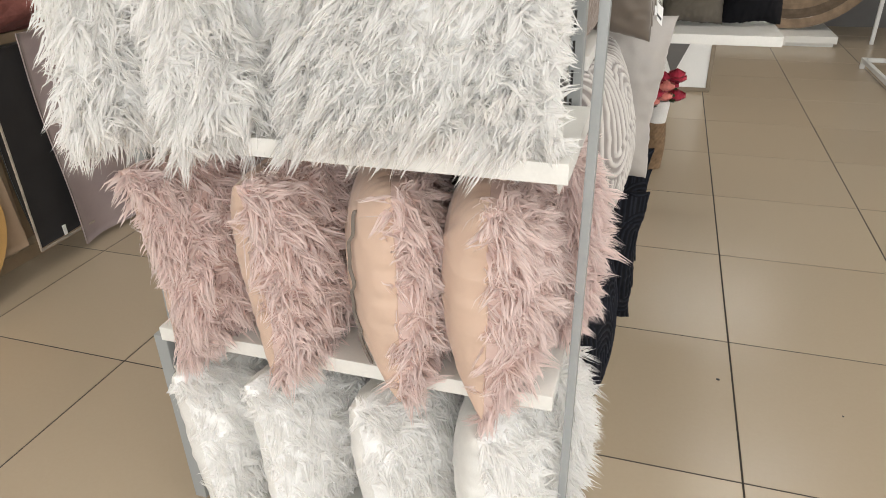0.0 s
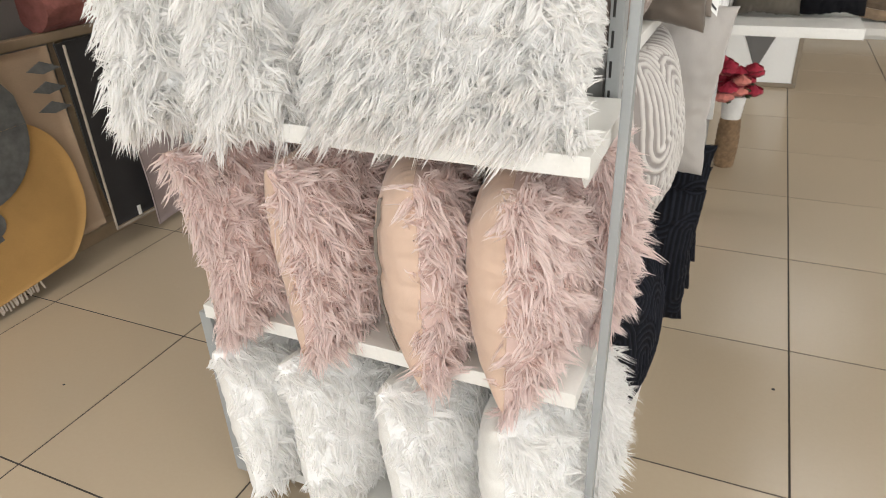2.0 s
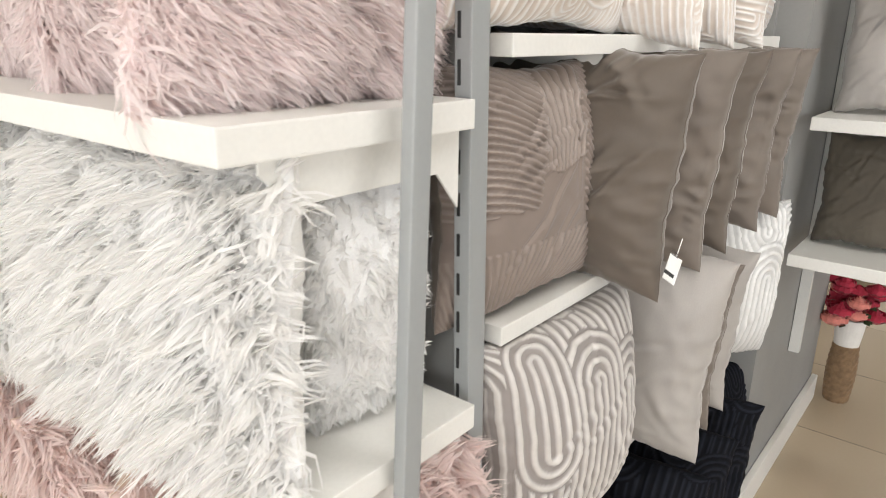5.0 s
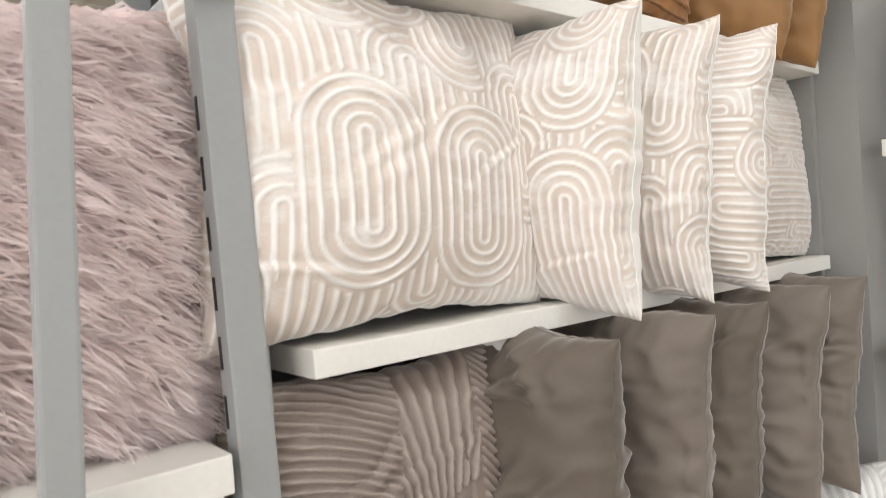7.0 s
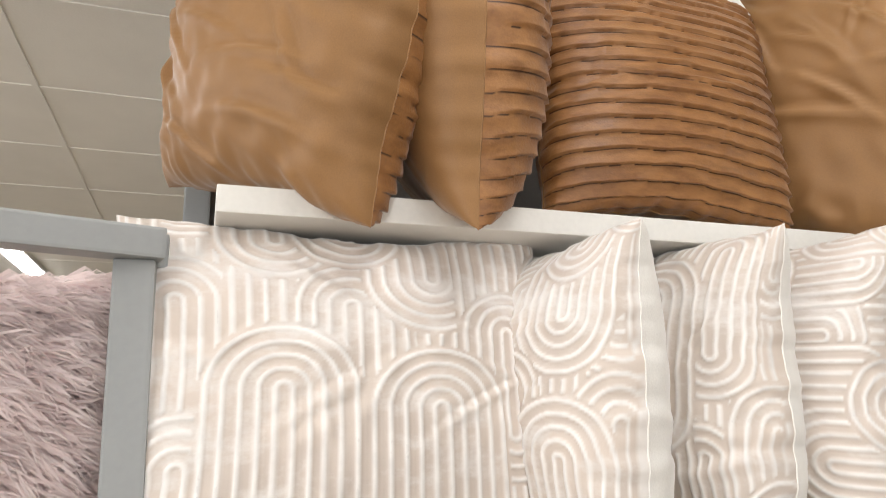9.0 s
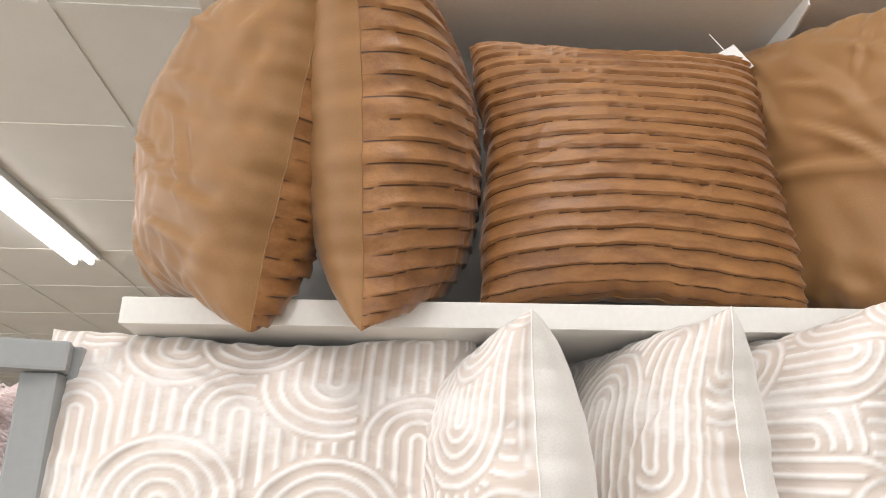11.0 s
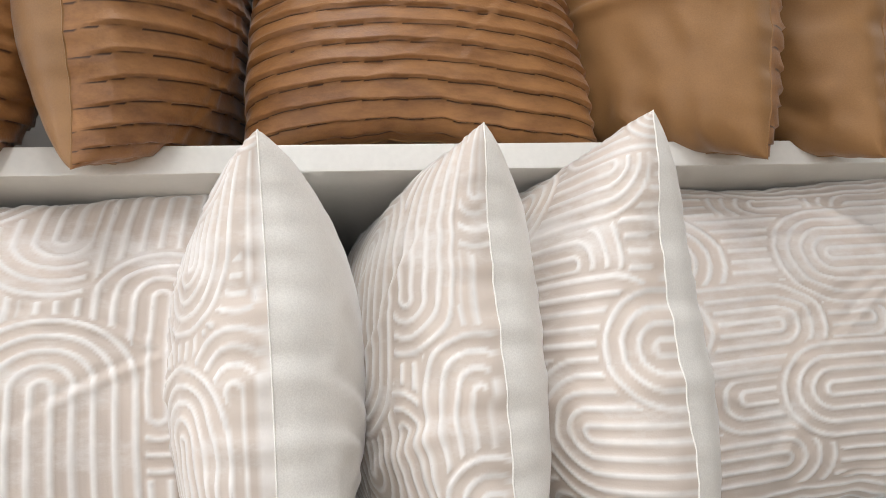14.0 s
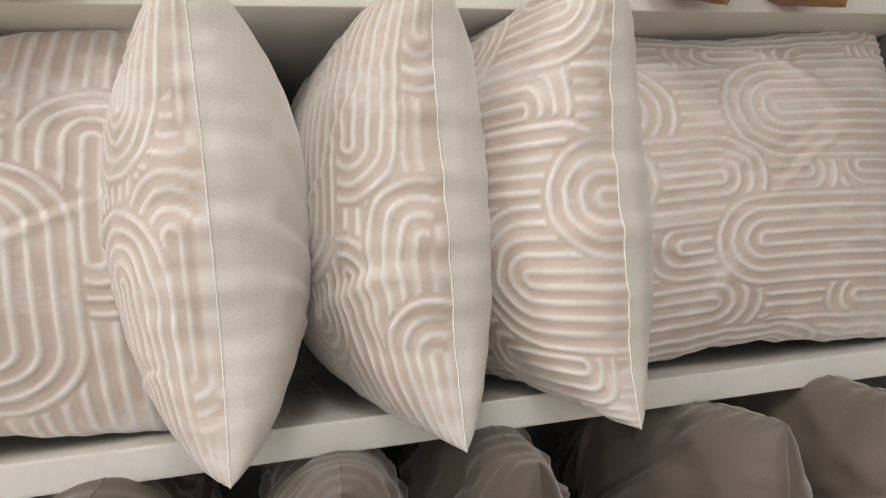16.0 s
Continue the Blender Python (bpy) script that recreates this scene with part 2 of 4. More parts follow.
def swirls(rng, U, V, size, band, turned=False):
    """The same, with wide bands and narrow gaps."""
    return arches(rng, U, V, size, band, turned, 0.3)


def palm(rng, U, V, size, band, turned=False):
    """Quilted palm leaves: level ribs, a fan and a feather with its midrib."""
    ribs = lambda x: np.clip(0.35 + 1.1 * np.cos(x), 0, 1)
    fan = ribs(np.arctan2(U - 0.02, V + 0.55) * 92)
    left = ribs((V + 0.28 * U + 0.10 * np.sin(3 * U)) * 104)
    off = np.abs(U - 0.66)
    feather = np.where(off < 0.018, 1.0, ribs((V - 1.25 * off) * 88))
    low = ribs(np.arctan2(U + 0.5, V + 1.6) * 110) * 0.5
    out = np.where(V < -0.3 + 0.1 * np.sin(5 * U), low * (V < -0.42), 0)
    out = np.where((U <= -0.16 + 0.2 * (V - 0.4)) & (V > -0.14), left, out)
    out = np.where((U > -0.16 + 0.2 * (V - 0.4)) & (U < 0.30 + 0.16 * V) & (V > 0.1 + 0.3 * np.abs(U)), fan, out)
    return np.where((off < 0.30 - 0.12 * np.abs(V - 0.2)) & (V > -0.3), feather, out)


def pleats(rng, U, V, size, band, turned=False):
    """Sewn tucks: a slit, coloured dark as shade, a sharp lip above it, then a slow fall."""
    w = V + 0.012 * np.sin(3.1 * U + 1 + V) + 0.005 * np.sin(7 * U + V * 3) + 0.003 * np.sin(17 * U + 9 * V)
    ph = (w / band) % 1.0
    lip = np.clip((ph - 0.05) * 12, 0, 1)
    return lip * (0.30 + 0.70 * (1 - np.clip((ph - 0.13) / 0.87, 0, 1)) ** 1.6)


def rim_shift(u, v, w, h, key):
    """How far the rim strays from a plain square outline, at (u, v)."""
    a, b = np.abs(u) ** 6, np.abs(v) ** 6
    dx = np.sign(u) * a * (1 - b) * (0.0032 * np.sin(5.3 * v + key) + 0.0013 * np.sin(19 * v + 2 * key + 2 * np.sin(4 * v)) + 0.0007 * np.sin(47 * v + key))
    dz = np.sign(v) * b * (1 - a) * (0.0032 * np.sin(4.7 * u + 3 * key) + 0.0013 * np.sin(18 * u + key + 2 * np.sin(4 * u)) + 0.0007 * np.sin(44 * u + 2 * key))
    return dx, dz


def face_grid(rng, w, h, t, n, side, wrinkle, key, full):
    lin = np.linspace(-1, 1, n)
    lin = np.sign(lin) * (1 - (1 - np.abs(lin)) ** 1.35)
    U, V = np.meshgrid(lin, lin)
    X = w / 2 * U * (1 - 0.07 * (1 - V ** 2))
    Z = h / 2 * V * (1 - 0.07 * (1 - U ** 2))
    prof = np.clip((1 - np.abs(U) ** 2.2) * (1 - np.abs(V) ** 2.2), 0, 1) ** full
    edge = 1 - np.clip(np.minimum(1 - np.abs(U), 1 - np.abs(V)) * 2.2, 0, 1)
    loose = np.minimum(1, np.clip((1 - np.abs(U)) * (1 - np.abs(V)) * 14, 0, 1))
    du, dv = 1 - np.abs(U), 1 - np.abs(V)
    ph = rng.uniform(0, 6.283, 4)
    patchy = np.clip(0.5 + waves(rng, U, V, 4, 2, 6), 0, 1.6)
    pucker = np.sin(V * 37 + 4.5 * waves(rng, U, V, 3, 3, 9) + ph[0]) * np.exp(-du / 0.07) + np.sin(U * 37 + 4.5 * waves(rng, U, V, 3, 3, 9) + ph[1]) * np.exp(-dv / 0.07)
    pucker = pucker * patchy
    ridge = np.zeros_like(U)
    for _ in range(13):
        cu, cv, an, ln, wd = rng.uniform(-0.8, 0.8), rng.uniform(-0.8, 0.8), rng.normal(0.5, 0.5), rng.uniform(0.15, 0.45), rng.uniform(0.022, 0.05)
        p, q = (U - cu) * np.cos(an) + (V - cv) * np.sin(an), (V - cv) * np.cos(an) - (U - cu) * np.sin(an)
        q = q + 0.25 * p * p
        ridge += np.exp(-(p / ln) ** 2) * (np.exp(-(q / wd) ** 2) - 0.7 * np.exp(-((q - 1.7 * wd) / wd) ** 2))
    fold = waves(rng, U, V, 6, 2, 7) * 0.0024 + ridge * 0.0024 + waves(rng, U, V, 6, 16, 36) * 0.0008 * (0.4 + 1.2 * edge)
    radial = pucker * (0.0012 if side > 0 and wrinkle < 2 else 0.0030)
    Y = side * (t / 2 * prof + (fold + radial) * wrinkle * loose)
    dx, dz = rim_shift(U, V, w, h, key)
    X, Z = X + dx, Z + dz + h / 2
    Y = Y + 0.006 * np.sin(2.3 * U + 1.1 * V) * (1 - prof)
    return U, V, X, Y, Z


def grid_faces(n, flip):
    i = np.arange(n - 1)
    a = (i[:, None] * n + i[None, :]).ravel()
    f = np.stack([a, a + 1, a + n + 1, a + n], 1)
    if flip:
        f = f[:, ::-1]
    return f.tolist()


def normals_of(X, Y, Z, side):
    P = np.stack([X, Y, Z], -1)
    N = np.cross(np.gradient(P, axis=1), np.gradient(P, axis=0))
    N /= np.linalg.norm(N, axis=-1, keepdims=True) + 1e-9
    if (N[..., 1].mean() > 0) != (side > 0):
        N = -N
    return P, N


def fur(rng, P, N, count, length, down, name, material, parent, curl=1.0, width=0.0044):
    """Tapered hanging strands, gathered into locks."""
    n = P.shape[0]
    nl = max(40, count // 13)
    lock = rng.integers(0, nl, count)
    li, lj = rng.uniform(1, n - 2, nl), rng.uniform(1, n - 2, nl)
    spread = n * 0.022
    fi = np.clip(li[lock] + rng.normal(0, spread, count), 0, n - 1)
    fj = np.clip(lj[lock] + rng.normal(0, spread, count), 0, n - 1)
    ii, jj = fi.astype(int), fj.astype(int)
    root, nor = P[ii, jj], N[ii, jj]
    lockdir = rng.normal(0, 1, (nl, 3)) * 0.75 * curl
    d = nor * 0.42 + lockdir[lock] + rng.normal(0, 0.16, (count, 3)) + np.array(down)
    d -= nor * np.minimum(0, (d * nor).sum(1) - 0.22)[:, None]
    d /= np.linalg.norm(d, axis=1, keepdims=True)
    ln = length * rng.uniform(0.55, 1.15, count)[:, None] * (0.8 + 0.4 * rng.random(nl)[lock])[:, None]
    bend = (np.array([0, 0, -0.55]) + lockdir[lock][:, ::-1] * 0.5) * ln
    side = np.cross(d, rng.normal(0, 1, (count, 3)))
    side /= np.linalg.norm(side, axis=1, keepdims=True) + 1e-9
    wd = width * rng.uniform(0.6, 1.3, count)[:, None]
    root = root - nor * 0.003
    mid = np.zeros((nl, 3))
    np.add.at(mid, lock, root)
    cnt = np.maximum(1, np.bincount(lock, minlength=nl))[:, None]
    mid /= cnt
    mdir = np.zeros((nl, 3))
    np.add.at(mdir, lock, d * ln)
    mdir /= cnt
    pull = (mid[lock] + mdir[lock] - root - d * ln) * rng.uniform(0.5, 0.92, count)[:, None]
    far = np.linalg.norm(pull, axis=1, keepdims=True)
    pull *= np.minimum(1, length * 0.7 / (far + 1e-9))
    wav = side * (ln * rng.uniform(-0.16, 0.16, count)[:, None])
    lv = []
    for s, k in ((0, 1.0), (0.4, 0.9), (0.75, 0.6)):
        c = root + d * ln * s + bend * s * s * 0.6 + pull * s * s + wav * math.sin(5.0 * s)
        lv += [c - side * wd * k / 2, c + side * wd * k / 2]
    lv.append(root + d * ln + bend * 0.6 + pull - wav * 0.6)
    verts = np.stack(lv, 1).reshape(-1, 3)
    o = np.arange(count) * 7
    quads = np.concatenate([np.stack([o, o + 1, o + 3, o + 2], 1), np.stack([o + 2, o + 3, o + 5, o + 4], 1)]).tolist()
    tris = np.stack([o + 4, o + 5, o + 6], 1).tolist()
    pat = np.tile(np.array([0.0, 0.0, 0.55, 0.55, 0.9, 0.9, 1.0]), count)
    ob = array_mesh(name, verts, quads + tris, material, parent, pat)
    return tagged(ob, kind="stuff")


def cushion(m, w, h, t, front, back, seed, label, group, pattern=None, band=0.05, psize=0.8, raise_by=0.0025, n=70, wrinkle=1.0,
            turned=False, furred=None, strands=0, length=0.045, down=(0, 0, -0.35), back_fur=False, full=0.42, zip_on=False, curl=1.0, hair=0.0044, name="cushion"):
    """A stuffed square cushion that stands on its lower edge; its front faces local -y."""
    rng = np.random.default_rng(seed)
    root = empty(name, m, label, "cushion", group)
    U, V, X, Y, Z = face_grid(rng, w, h, t, n, -1, wrinkle, seed % 17, full)
    pat = np.zeros_like(U)
    if pattern:
        k = n // 2
        su = np.concatenate([[0], np.cumsum(np.hypot(np.diff(X[k]), np.diff(Y[k])))])
        sv = np.concatenate([[0], np.cumsum(np.hypot(np.diff(Z[:, k]), np.diff(Y[:, k])))])
        PU, PV = np.meshgrid((su - su[k]) * 2 / w, (sv - sv[k]) * 2 / h)
        pat = pattern(rng, PU, PV, psize, band, turned)
        P, N = normals_of(X, Y, Z, -1)
        margin = np.clip(np.minimum(1 - np.abs(U), 1 - np.abs(V)) * 20, 0, 1)
        P = P + N * (pat * margin * raise_by)[..., None]
        X, Y, Z = P[..., 0], P[..., 1], P[..., 2]
    P, N = normals_of(X, Y, Z, -1)
    array_mesh("front_cover", P.reshape(-1, 3), grid_faces(n, False), front, root, pat.ravel())
    if furred:
        fur(rng, P, N, strands, length, down, "fur", furred, root, curl, hair)
    nb = 90
    U, V, X, Y, Z = face_grid(rng, w, h, t, nb, 1, wrinkle, seed % 17, full)
    Pb, Nb = normals_of(X, Y, Z, 1)
    array_mesh("back_cover", Pb.reshape(-1, 3), grid_faces(nb, True), back, root, np.zeros(nb * nb))
    if back_fur and furred:
        fur(rng, Pb, Nb, strands // 2, length, down, "fur", furred, root, curl, hair)
    # seam welt round the rim
    bm = bmesh.new()
    ring = []
    ss = np.linspace(-1, 1, 60)
    rim = [(s, -1) for s in ss[:-1]] + [(1, s) for s in ss[:-1]] + [(-s, 1) for s in ss[:-1]] + [(-1, -s) for s in ss[:-1]]
    for u, v in rim:
        x = w / 2 * u * (1 - 0.07 * (1 - v * v))
        z = h / 2 * v * (1 - 0.07 * (1 - u * u)) + h / 2
        dx, dz = rim_shift(np.float64(u), np.float64(v), w, h, seed % 17)
        c = Vector((x + float(dx), 0.006 * math.sin(2.3 * u + 1.1 * v), z + float(dz)))
        o = Vector((u, 0, v)).normalized() * 0.0009
        ring.append([bm.verts.new(c + q) for q in (o, Vector((0, 0.0009, 0)), -o, Vector((0, -0.0009, 0)))])
    for a, b in zip(ring, ring[1:] + ring[:1]):
        for k in range(4):
            bm.faces.new((a[k], a[(k + 1) % 4], b[(k + 1) % 4], b[k]))
    part("seam", bm, back, root)
    if zip_on:
        bm = bmesh.new()
        last = None
        for k in range(40):
            s = k / 39
            z = h * (0.1 + 0.78 * s)
            x = -w * 0.34 + 0.006 * math.sin(s * 19) + 0.004 * math.sin(s * 41)
            vv = 2 * z / h - 1
            uu = 2 * x / w / (1 - 0.07 * (1 - vv * vv))
            y = t / 2 * ((1 - abs(uu) ** 2.2) * (1 - abs(vv) ** 2.2)) ** full + 0.0075
            cur = [bm.verts.new((x - 0.0025, y - 0.006, z)), bm.verts.new((x, y, z)), bm.verts.new((x + 0.0025, y - 0.006, z))]
            if last:
                for q in range(2):
                    bm.faces.new((last[q], last[q + 1], cur[q + 1], cur[q]))
            last = cur
        part("zip", bm, C_TAUPE_MID, root, "brown hidden zip seam")
    return root


def front_of(x, y, z, turn=0.0, lean=0.0, roll=0.0):
    """Stands at (x, y, z) with its front turned by 'turn' degrees from -y towards +x, leaning back by 'lean'."""
    return pose(x, y, z, 0, 0, turn) @ pose(0, 0, 0, -lean, roll, 0)


# ---- structure ----
floor = tagged(new("floor"), "polished beige porcelain tile floor with dark joints", "floor", kind="structure")
part("screed", box(-7, 5.6, -4, 9.6, -0.12, -0.0013), M_GROUT, floor, "dark grout bed")
bm = box(-7, 5.6, -4, 9.6, CEIL, CEIL + 0.05)
CX0, CY0 = -7.0, -4.0
ceil_bits = [bm]
for i in range(0, 23):
    y = CY0 + 0.6 * i + 0.3
    ceil_bits.append(box(-7, 5.6, y - 0.012, y + 0.012, CEIL - 0.004, CEIL + 0.001))
for i in range(0, 21):
    x = CX0 + 0.6 * i + 0.35
    ceil_bits.append(box(x - 0.012, x + 0.012, -4, 9.6, CEIL - 0.0035, CEIL + 0.001))
ceiling = part("ceiling", merge(*ceil_bits), M_CEIL, None)
tagged(ceiling, "off-white suspended ceiling boards in a metal grid", "ceiling", kind="structure")
for nm, dims, mt in (("wall_north", (-7, 5.6, 9.6, 9.75), M_DARKPANEL), ("wall_west", (-7.15, -7, -4.15, 9.75), M_WALL), ("wall_east", (5.6, 5.75, 4.1, 9.75), M_WALL)):
    tagged(part(nm, box(*dims, -0.1, CEIL), mt, None), "plain painted shop wall", "wall", kind="structure")

# unseen glazed shopfronts, added to let daylight in: wall above and below, frames, panes
M_GLASS, gn, gl, gb = mat("clear_glass", 0.02)
gb.inputs["Transmission Weight"].default_value, gb.inputs["IOR"].default_value = 1.0, 1.45


def shopfront(idx, m, length):
    """Local x along the front, y out of the shop."""
    e = empty("window_%d" % idx, m, "unseen glazed aluminium shopfront added to let daylight in", "window", kind="structure")
    part("sill_wall", box(0, length, 0, 0.15, -0.1, 0.2), M_WALL, e)
    part("head_wall", box(0, length, 0, 0.15, 2.55, CEIL), M_WALL, e)
    k = int(round(length / 1.4))
    for i in range(k + 1):
        x = length * i / k
        part("mullion", box(x - 0.03, x + 0.03, 0.03, 0.1, 0.202, 2.548, 0.003), M_POST, e)
        if i < k:
            g = part("pane", box(x + 0.031, x + length / k - 0.031, 0.06, 0.066, 0.203, 2.547), M_GLASS, e)
            g.visible_shadow = False
    return e


shopfront(1, pose(5.6, -4, 0, 0, 0, 180), 12.6)
shopfront(2, pose(5.6, 4.1, 0, 0, 0, -90), 8.1)
pav = part("pavement", box(-30, 40, -40, 40, -0.3, -0.14), M_GROUT, None)
tagged(pav, "dark paving outside the shop", "pavement", kind="structure")

M_TUBE, tn, tl, tb = mat("lit_tube", 0.4)
tb.inputs["Emission Color"].default_value, tb.inputs["Emission Strength"].default_value = (1, 0.98, 0.95, 1), 9.0
M_TUBE.node_tree.nodes["Principled BSDF"].inputs["Base Color"].default_value = (0.9, 0.9, 0.9, 1)


def luminaire(x, y):
    e = empty("ceiling_light", pose(x, y, CEIL), "white twin-tube fluorescent ceiling light, switched on", "ceiling light", "shop ceiling lights")
    part("housing", box(-0.62, 0.62, -0.075, 0.075, -0.03, -0.002, 0.004), M_GRID, e)
    for s in (-0.04, 0.04):
        bm = bmesh.new()
        bmesh.ops.create_cone(bm, segments=12, radius1=0.014, radius2=0.014, depth=1.18, cap_ends=True)
        bmesh.ops.rotate(bm, verts=bm.verts, matrix=Matrix.Rotation(radians(90), 3, "Y"))
        bmesh.ops.translate(bm, verts=bm.verts, vec=(0, s, -0.048))
        part("tube", bm, M_TUBE, e, "lit white tube")
    return e


for lx, ly in LAMPS:
    luminaire(lx, ly)

# ---- gondola: the end unit and the long side ----
FX = 0.149         # front edge of the long side's shelves
GY0, GY1 = 1.12, 2.27   # the long side's bay
BX = -0.22         # its back panel


def post(name, x0, x1, y0, y1, z0, z1, parent, slots=None, lean=0.0):
    """A steel post; 'lean' is how far its foot stands from its head along y, per metre of height."""
    p = part(name, box(x0, x1, y0, y1, z0, z1, 0.003), M_POST, parent)
    if slots:
        z, xx = z0 + 0.12, x0 + (x1 - x0) * 0.3
        while z < z1 - 0.08:
            part("slot", box(xx - 0.0022, xx + 0.0022, y0 - 0.0008, y0 + 0.001, z, z + 0.028), M_SLOT, p)
            z += 0.05
    for ob in [p] + list(p.children):
        for v in ob.data.vertices:
            v.co.y += lean * (z1 - v.co.z)
    return p


frame_end = empty("display_frame", pose(0, 0, 0), "grey powder-coated steel gondola end frame on the tiles", "display frame", kind="")
TOPZ = 1.710
for sx in (0, 1):
    x0, x1 = ((0.180, 0.196), (-0.69, -0.66))[sx]
    post("post", x0, x1, 0.924, 0.950, 0.0, TOPZ - 0.0285, frame_end, lean=-0.045)
    xb = (0.122, -0.69)[sx]
    post("post", xb, xb + 0.024, 1.049, 1.083, 0.0, TOPZ - 0.0285, frame_end, slots=(sx == 0), lean=0.02)
    bm = box(-0.014, 0.014, -0.088, 0.088, TOPZ - 0.028, TOPZ, 0.003)
    ob = part("top_rail", bm, M_POST, frame_end)
    ob.matrix_local = pose((x0 + x1 + 2 * xb + 0.024) / 4, 1.003, 0, 0, 0, 16 * (1 - sx))
part("foot_post", box(-0.672, -0.642, 0.800, 0.830, 0.0, 0.470, 0.003), M_POST, frame_end)
part("cross_rail", box(-0.66, 0.128, 1.060, 1.092, TOPZ - 0.032, TOPZ, 0.003), M_POST, frame_end)
part("back_panel", box(-0.655, 0.112, 1.092, 1.106, 0.05, TOPZ - 0.034), M_PANEL, frame_end, "grey back panel")


def bracket(y_or_x, parent, x0, x1, z, along_x=True, th=0.003, drop=0.075):
    """A white folded steel shelf bracket, deep at the wall and shallow at its tip."""
    bm = bmesh.new()
    pts = [(x0, z), (x1, z), (x1, z - 0.014), (x0 + (x1 - x0) * 0.88, z - drop * 0.62), (x0 + (x1 - x0) * 0.14, z - drop * 0.62), (x0 + (x1 - x0) * 0.05, z - drop), (x0, z - drop - 0.015)]
    vs = [[bm.verts.new((a, y_or_x + s, b) if along_x else (y_or_x + s, a, b)) for a, b in pts] for s in (-th / 2, th / 2)]
    bm.faces.new(vs[0])
    bm.faces.new(vs[1][::-1])
    for k in range(len(pts)):
        q = (k + 1) % len(pts)
        bm.faces.new((vs[0][k], vs[0][q], vs[1][q], vs[1][k]))
    bmesh.ops.recalc_face_normals(bm, faces=bm.faces)
    return part("bracket", bm, M_WHITE_SHELF, parent, "white folded steel bracket")


def end_shelf(z, y0, y1, xr, label):
    e = empty("shelf", pose(0, 0, z), label, "shelf", "gondola end shelves")
    part("board", box(-0.638, xr, y0, y1, -0.032, 0, 0.0025), M_WHITE_SHELF, e)
    for x in (-0.60, -0.20, xr - 0.022):
        bracket(x, e, y1 - 0.002, y0 + 0.05, -0.0325, False)
    return e


end_shelf(0.505, 0.785, 1.046, 0.166, "white shelf board holding pink fur cushions")
end_shelf(0.941, 0.755, 1.046, 0.170, "white shelf board holding white fur cushions")
end_shelf(1.308, 0.728, 1.046, 0.160, "white shelf board holding mauve fur cushions")
base_end = empty("base_deck", pose(0, 0, 0), "low white gondola base deck on the tiled floor", "shelf")
part("deck", box(-0.638, 0.146, 0.81, 1.046, 0.012, 0.04, 0.002), M_WHITE_SHELF, base_end)
part("kick_plate", box(-0.62, 0.13, 0.84, 0.855, 0.0, 0.0118), M_WHITE_SHELF, base_end)

# the long side
run = empty("gondola_run", pose(0, 0, 0), "grey double-sided gondola run with white shelves", "display frame")
part("back_panel", box(BX - 0.02, BX, GY0, GY1, 0.08, 2.3), M_PANEL, run, "grey back panel")
post("post", BX, BX + 0.03, GY0 - 0.03, GY0 + 0.005, 0, 2.3, run)
part("base_deck", box(BX, 0.203, GY0 - 0.01, GY1, 0.085, 0.115, 0.002), M_WHITE_SHELF, run)
part("kick_plate", box(0.192, 0.207, GY0 - 0.035, GY1, 0.0, 0.083, 0.002), M_WHITE_SHELF, run)
part("end_plate", box(0.10, 0.1915, GY0 - 0.034, GY0 - 0.02, 0.0, 0.0845, 0.002), M_WHITE_SHELF, run)
part("side_panel", box(BX, 0.13, GY1, GY1 + 0.018, 0.02, 2.3), M_PANEL, run, "grey divider panel")


def long_shelf(z, label, th=0.027, brackets=(0.26, 0.79)):
    e = empty("shelf", pose(0, GY0, z), label, "shelf", "long gondola shelves")
    part("board", box(BX + 0.002, FX, 0.01, GY1 - GY0 - 0.004, -th, 0, 0.0025), M_WHITE_SHELF, e)
    for y in brackets:
        bracket(y, e, BX + 0.002, FX - 0.012, -th - 0.0005, True, drop=0.04)
    return e


for z, lb in ((0.615, "white shelf board under swirl-patterned and grey cushions"), (1.008, "white shelf board under taupe velvet cushions"), (1.376, "white shelf board under cream arch-patterned cushions"), (1.755, "white shelf board under rust velvet cushions"), (2.20, "white empty-looking top shelf board")):
    long_shelf(z, lb, brackets=(0.79,) if z == 1.755 else (0.26, 0.79))

# ---- wall beyond the bay, with its shelves ----
stub = part("wall_panel", box(0.06, 0.205, GY1 + 0.02, 3.26, 0.0, 2.6), M_PANEL, None)
tagged(stub, "plain grey painted partition", "wall", kind="structure")
tagged(part("baseboard", box(0.207, 0.228, GY1 + 0.02, 3.265, 0.0, 0.10, 0.003), M_WHITE_SHELF, None), "white skirting board", "baseboard", kind="structure")
up = part("wall_upright", box(0.207, 0.238, 2.70, 2.724, 0.41, 2.4, 0.001), M_GRID, None)
tagged(up, "white slotted upright screwed to the grey partition", "shelf upright")
for z in (0.846, 1.192, 1.588):
    e = empty("wall_shelf", pose(0.24, 2.29, z), "thick white display shelf on the grey partition", "shelf", "partition shelves")
    part("board", box(0, 0.40, 0, 0.85, -0.032, 0, 0.003), M_WHITE_SHELF, e)
    bracket(0.42, e, 0.0, 0.33, -0.0325, True, drop=0.06)


# ---- cushions on the gondola end ----
def fur_white(m, seed, w=0.43, h=0.43, t=0.19, strands=11000, length=0.05, label="white long-haired faux fur cushion standing on a white shelf", **k):
    return cushion(m, w, h, t, C_WHITEROOT, C_WHITEBACK, seed, label, "white fur cushions", furred=F_WHITE, strands=strands, length=length, **k)


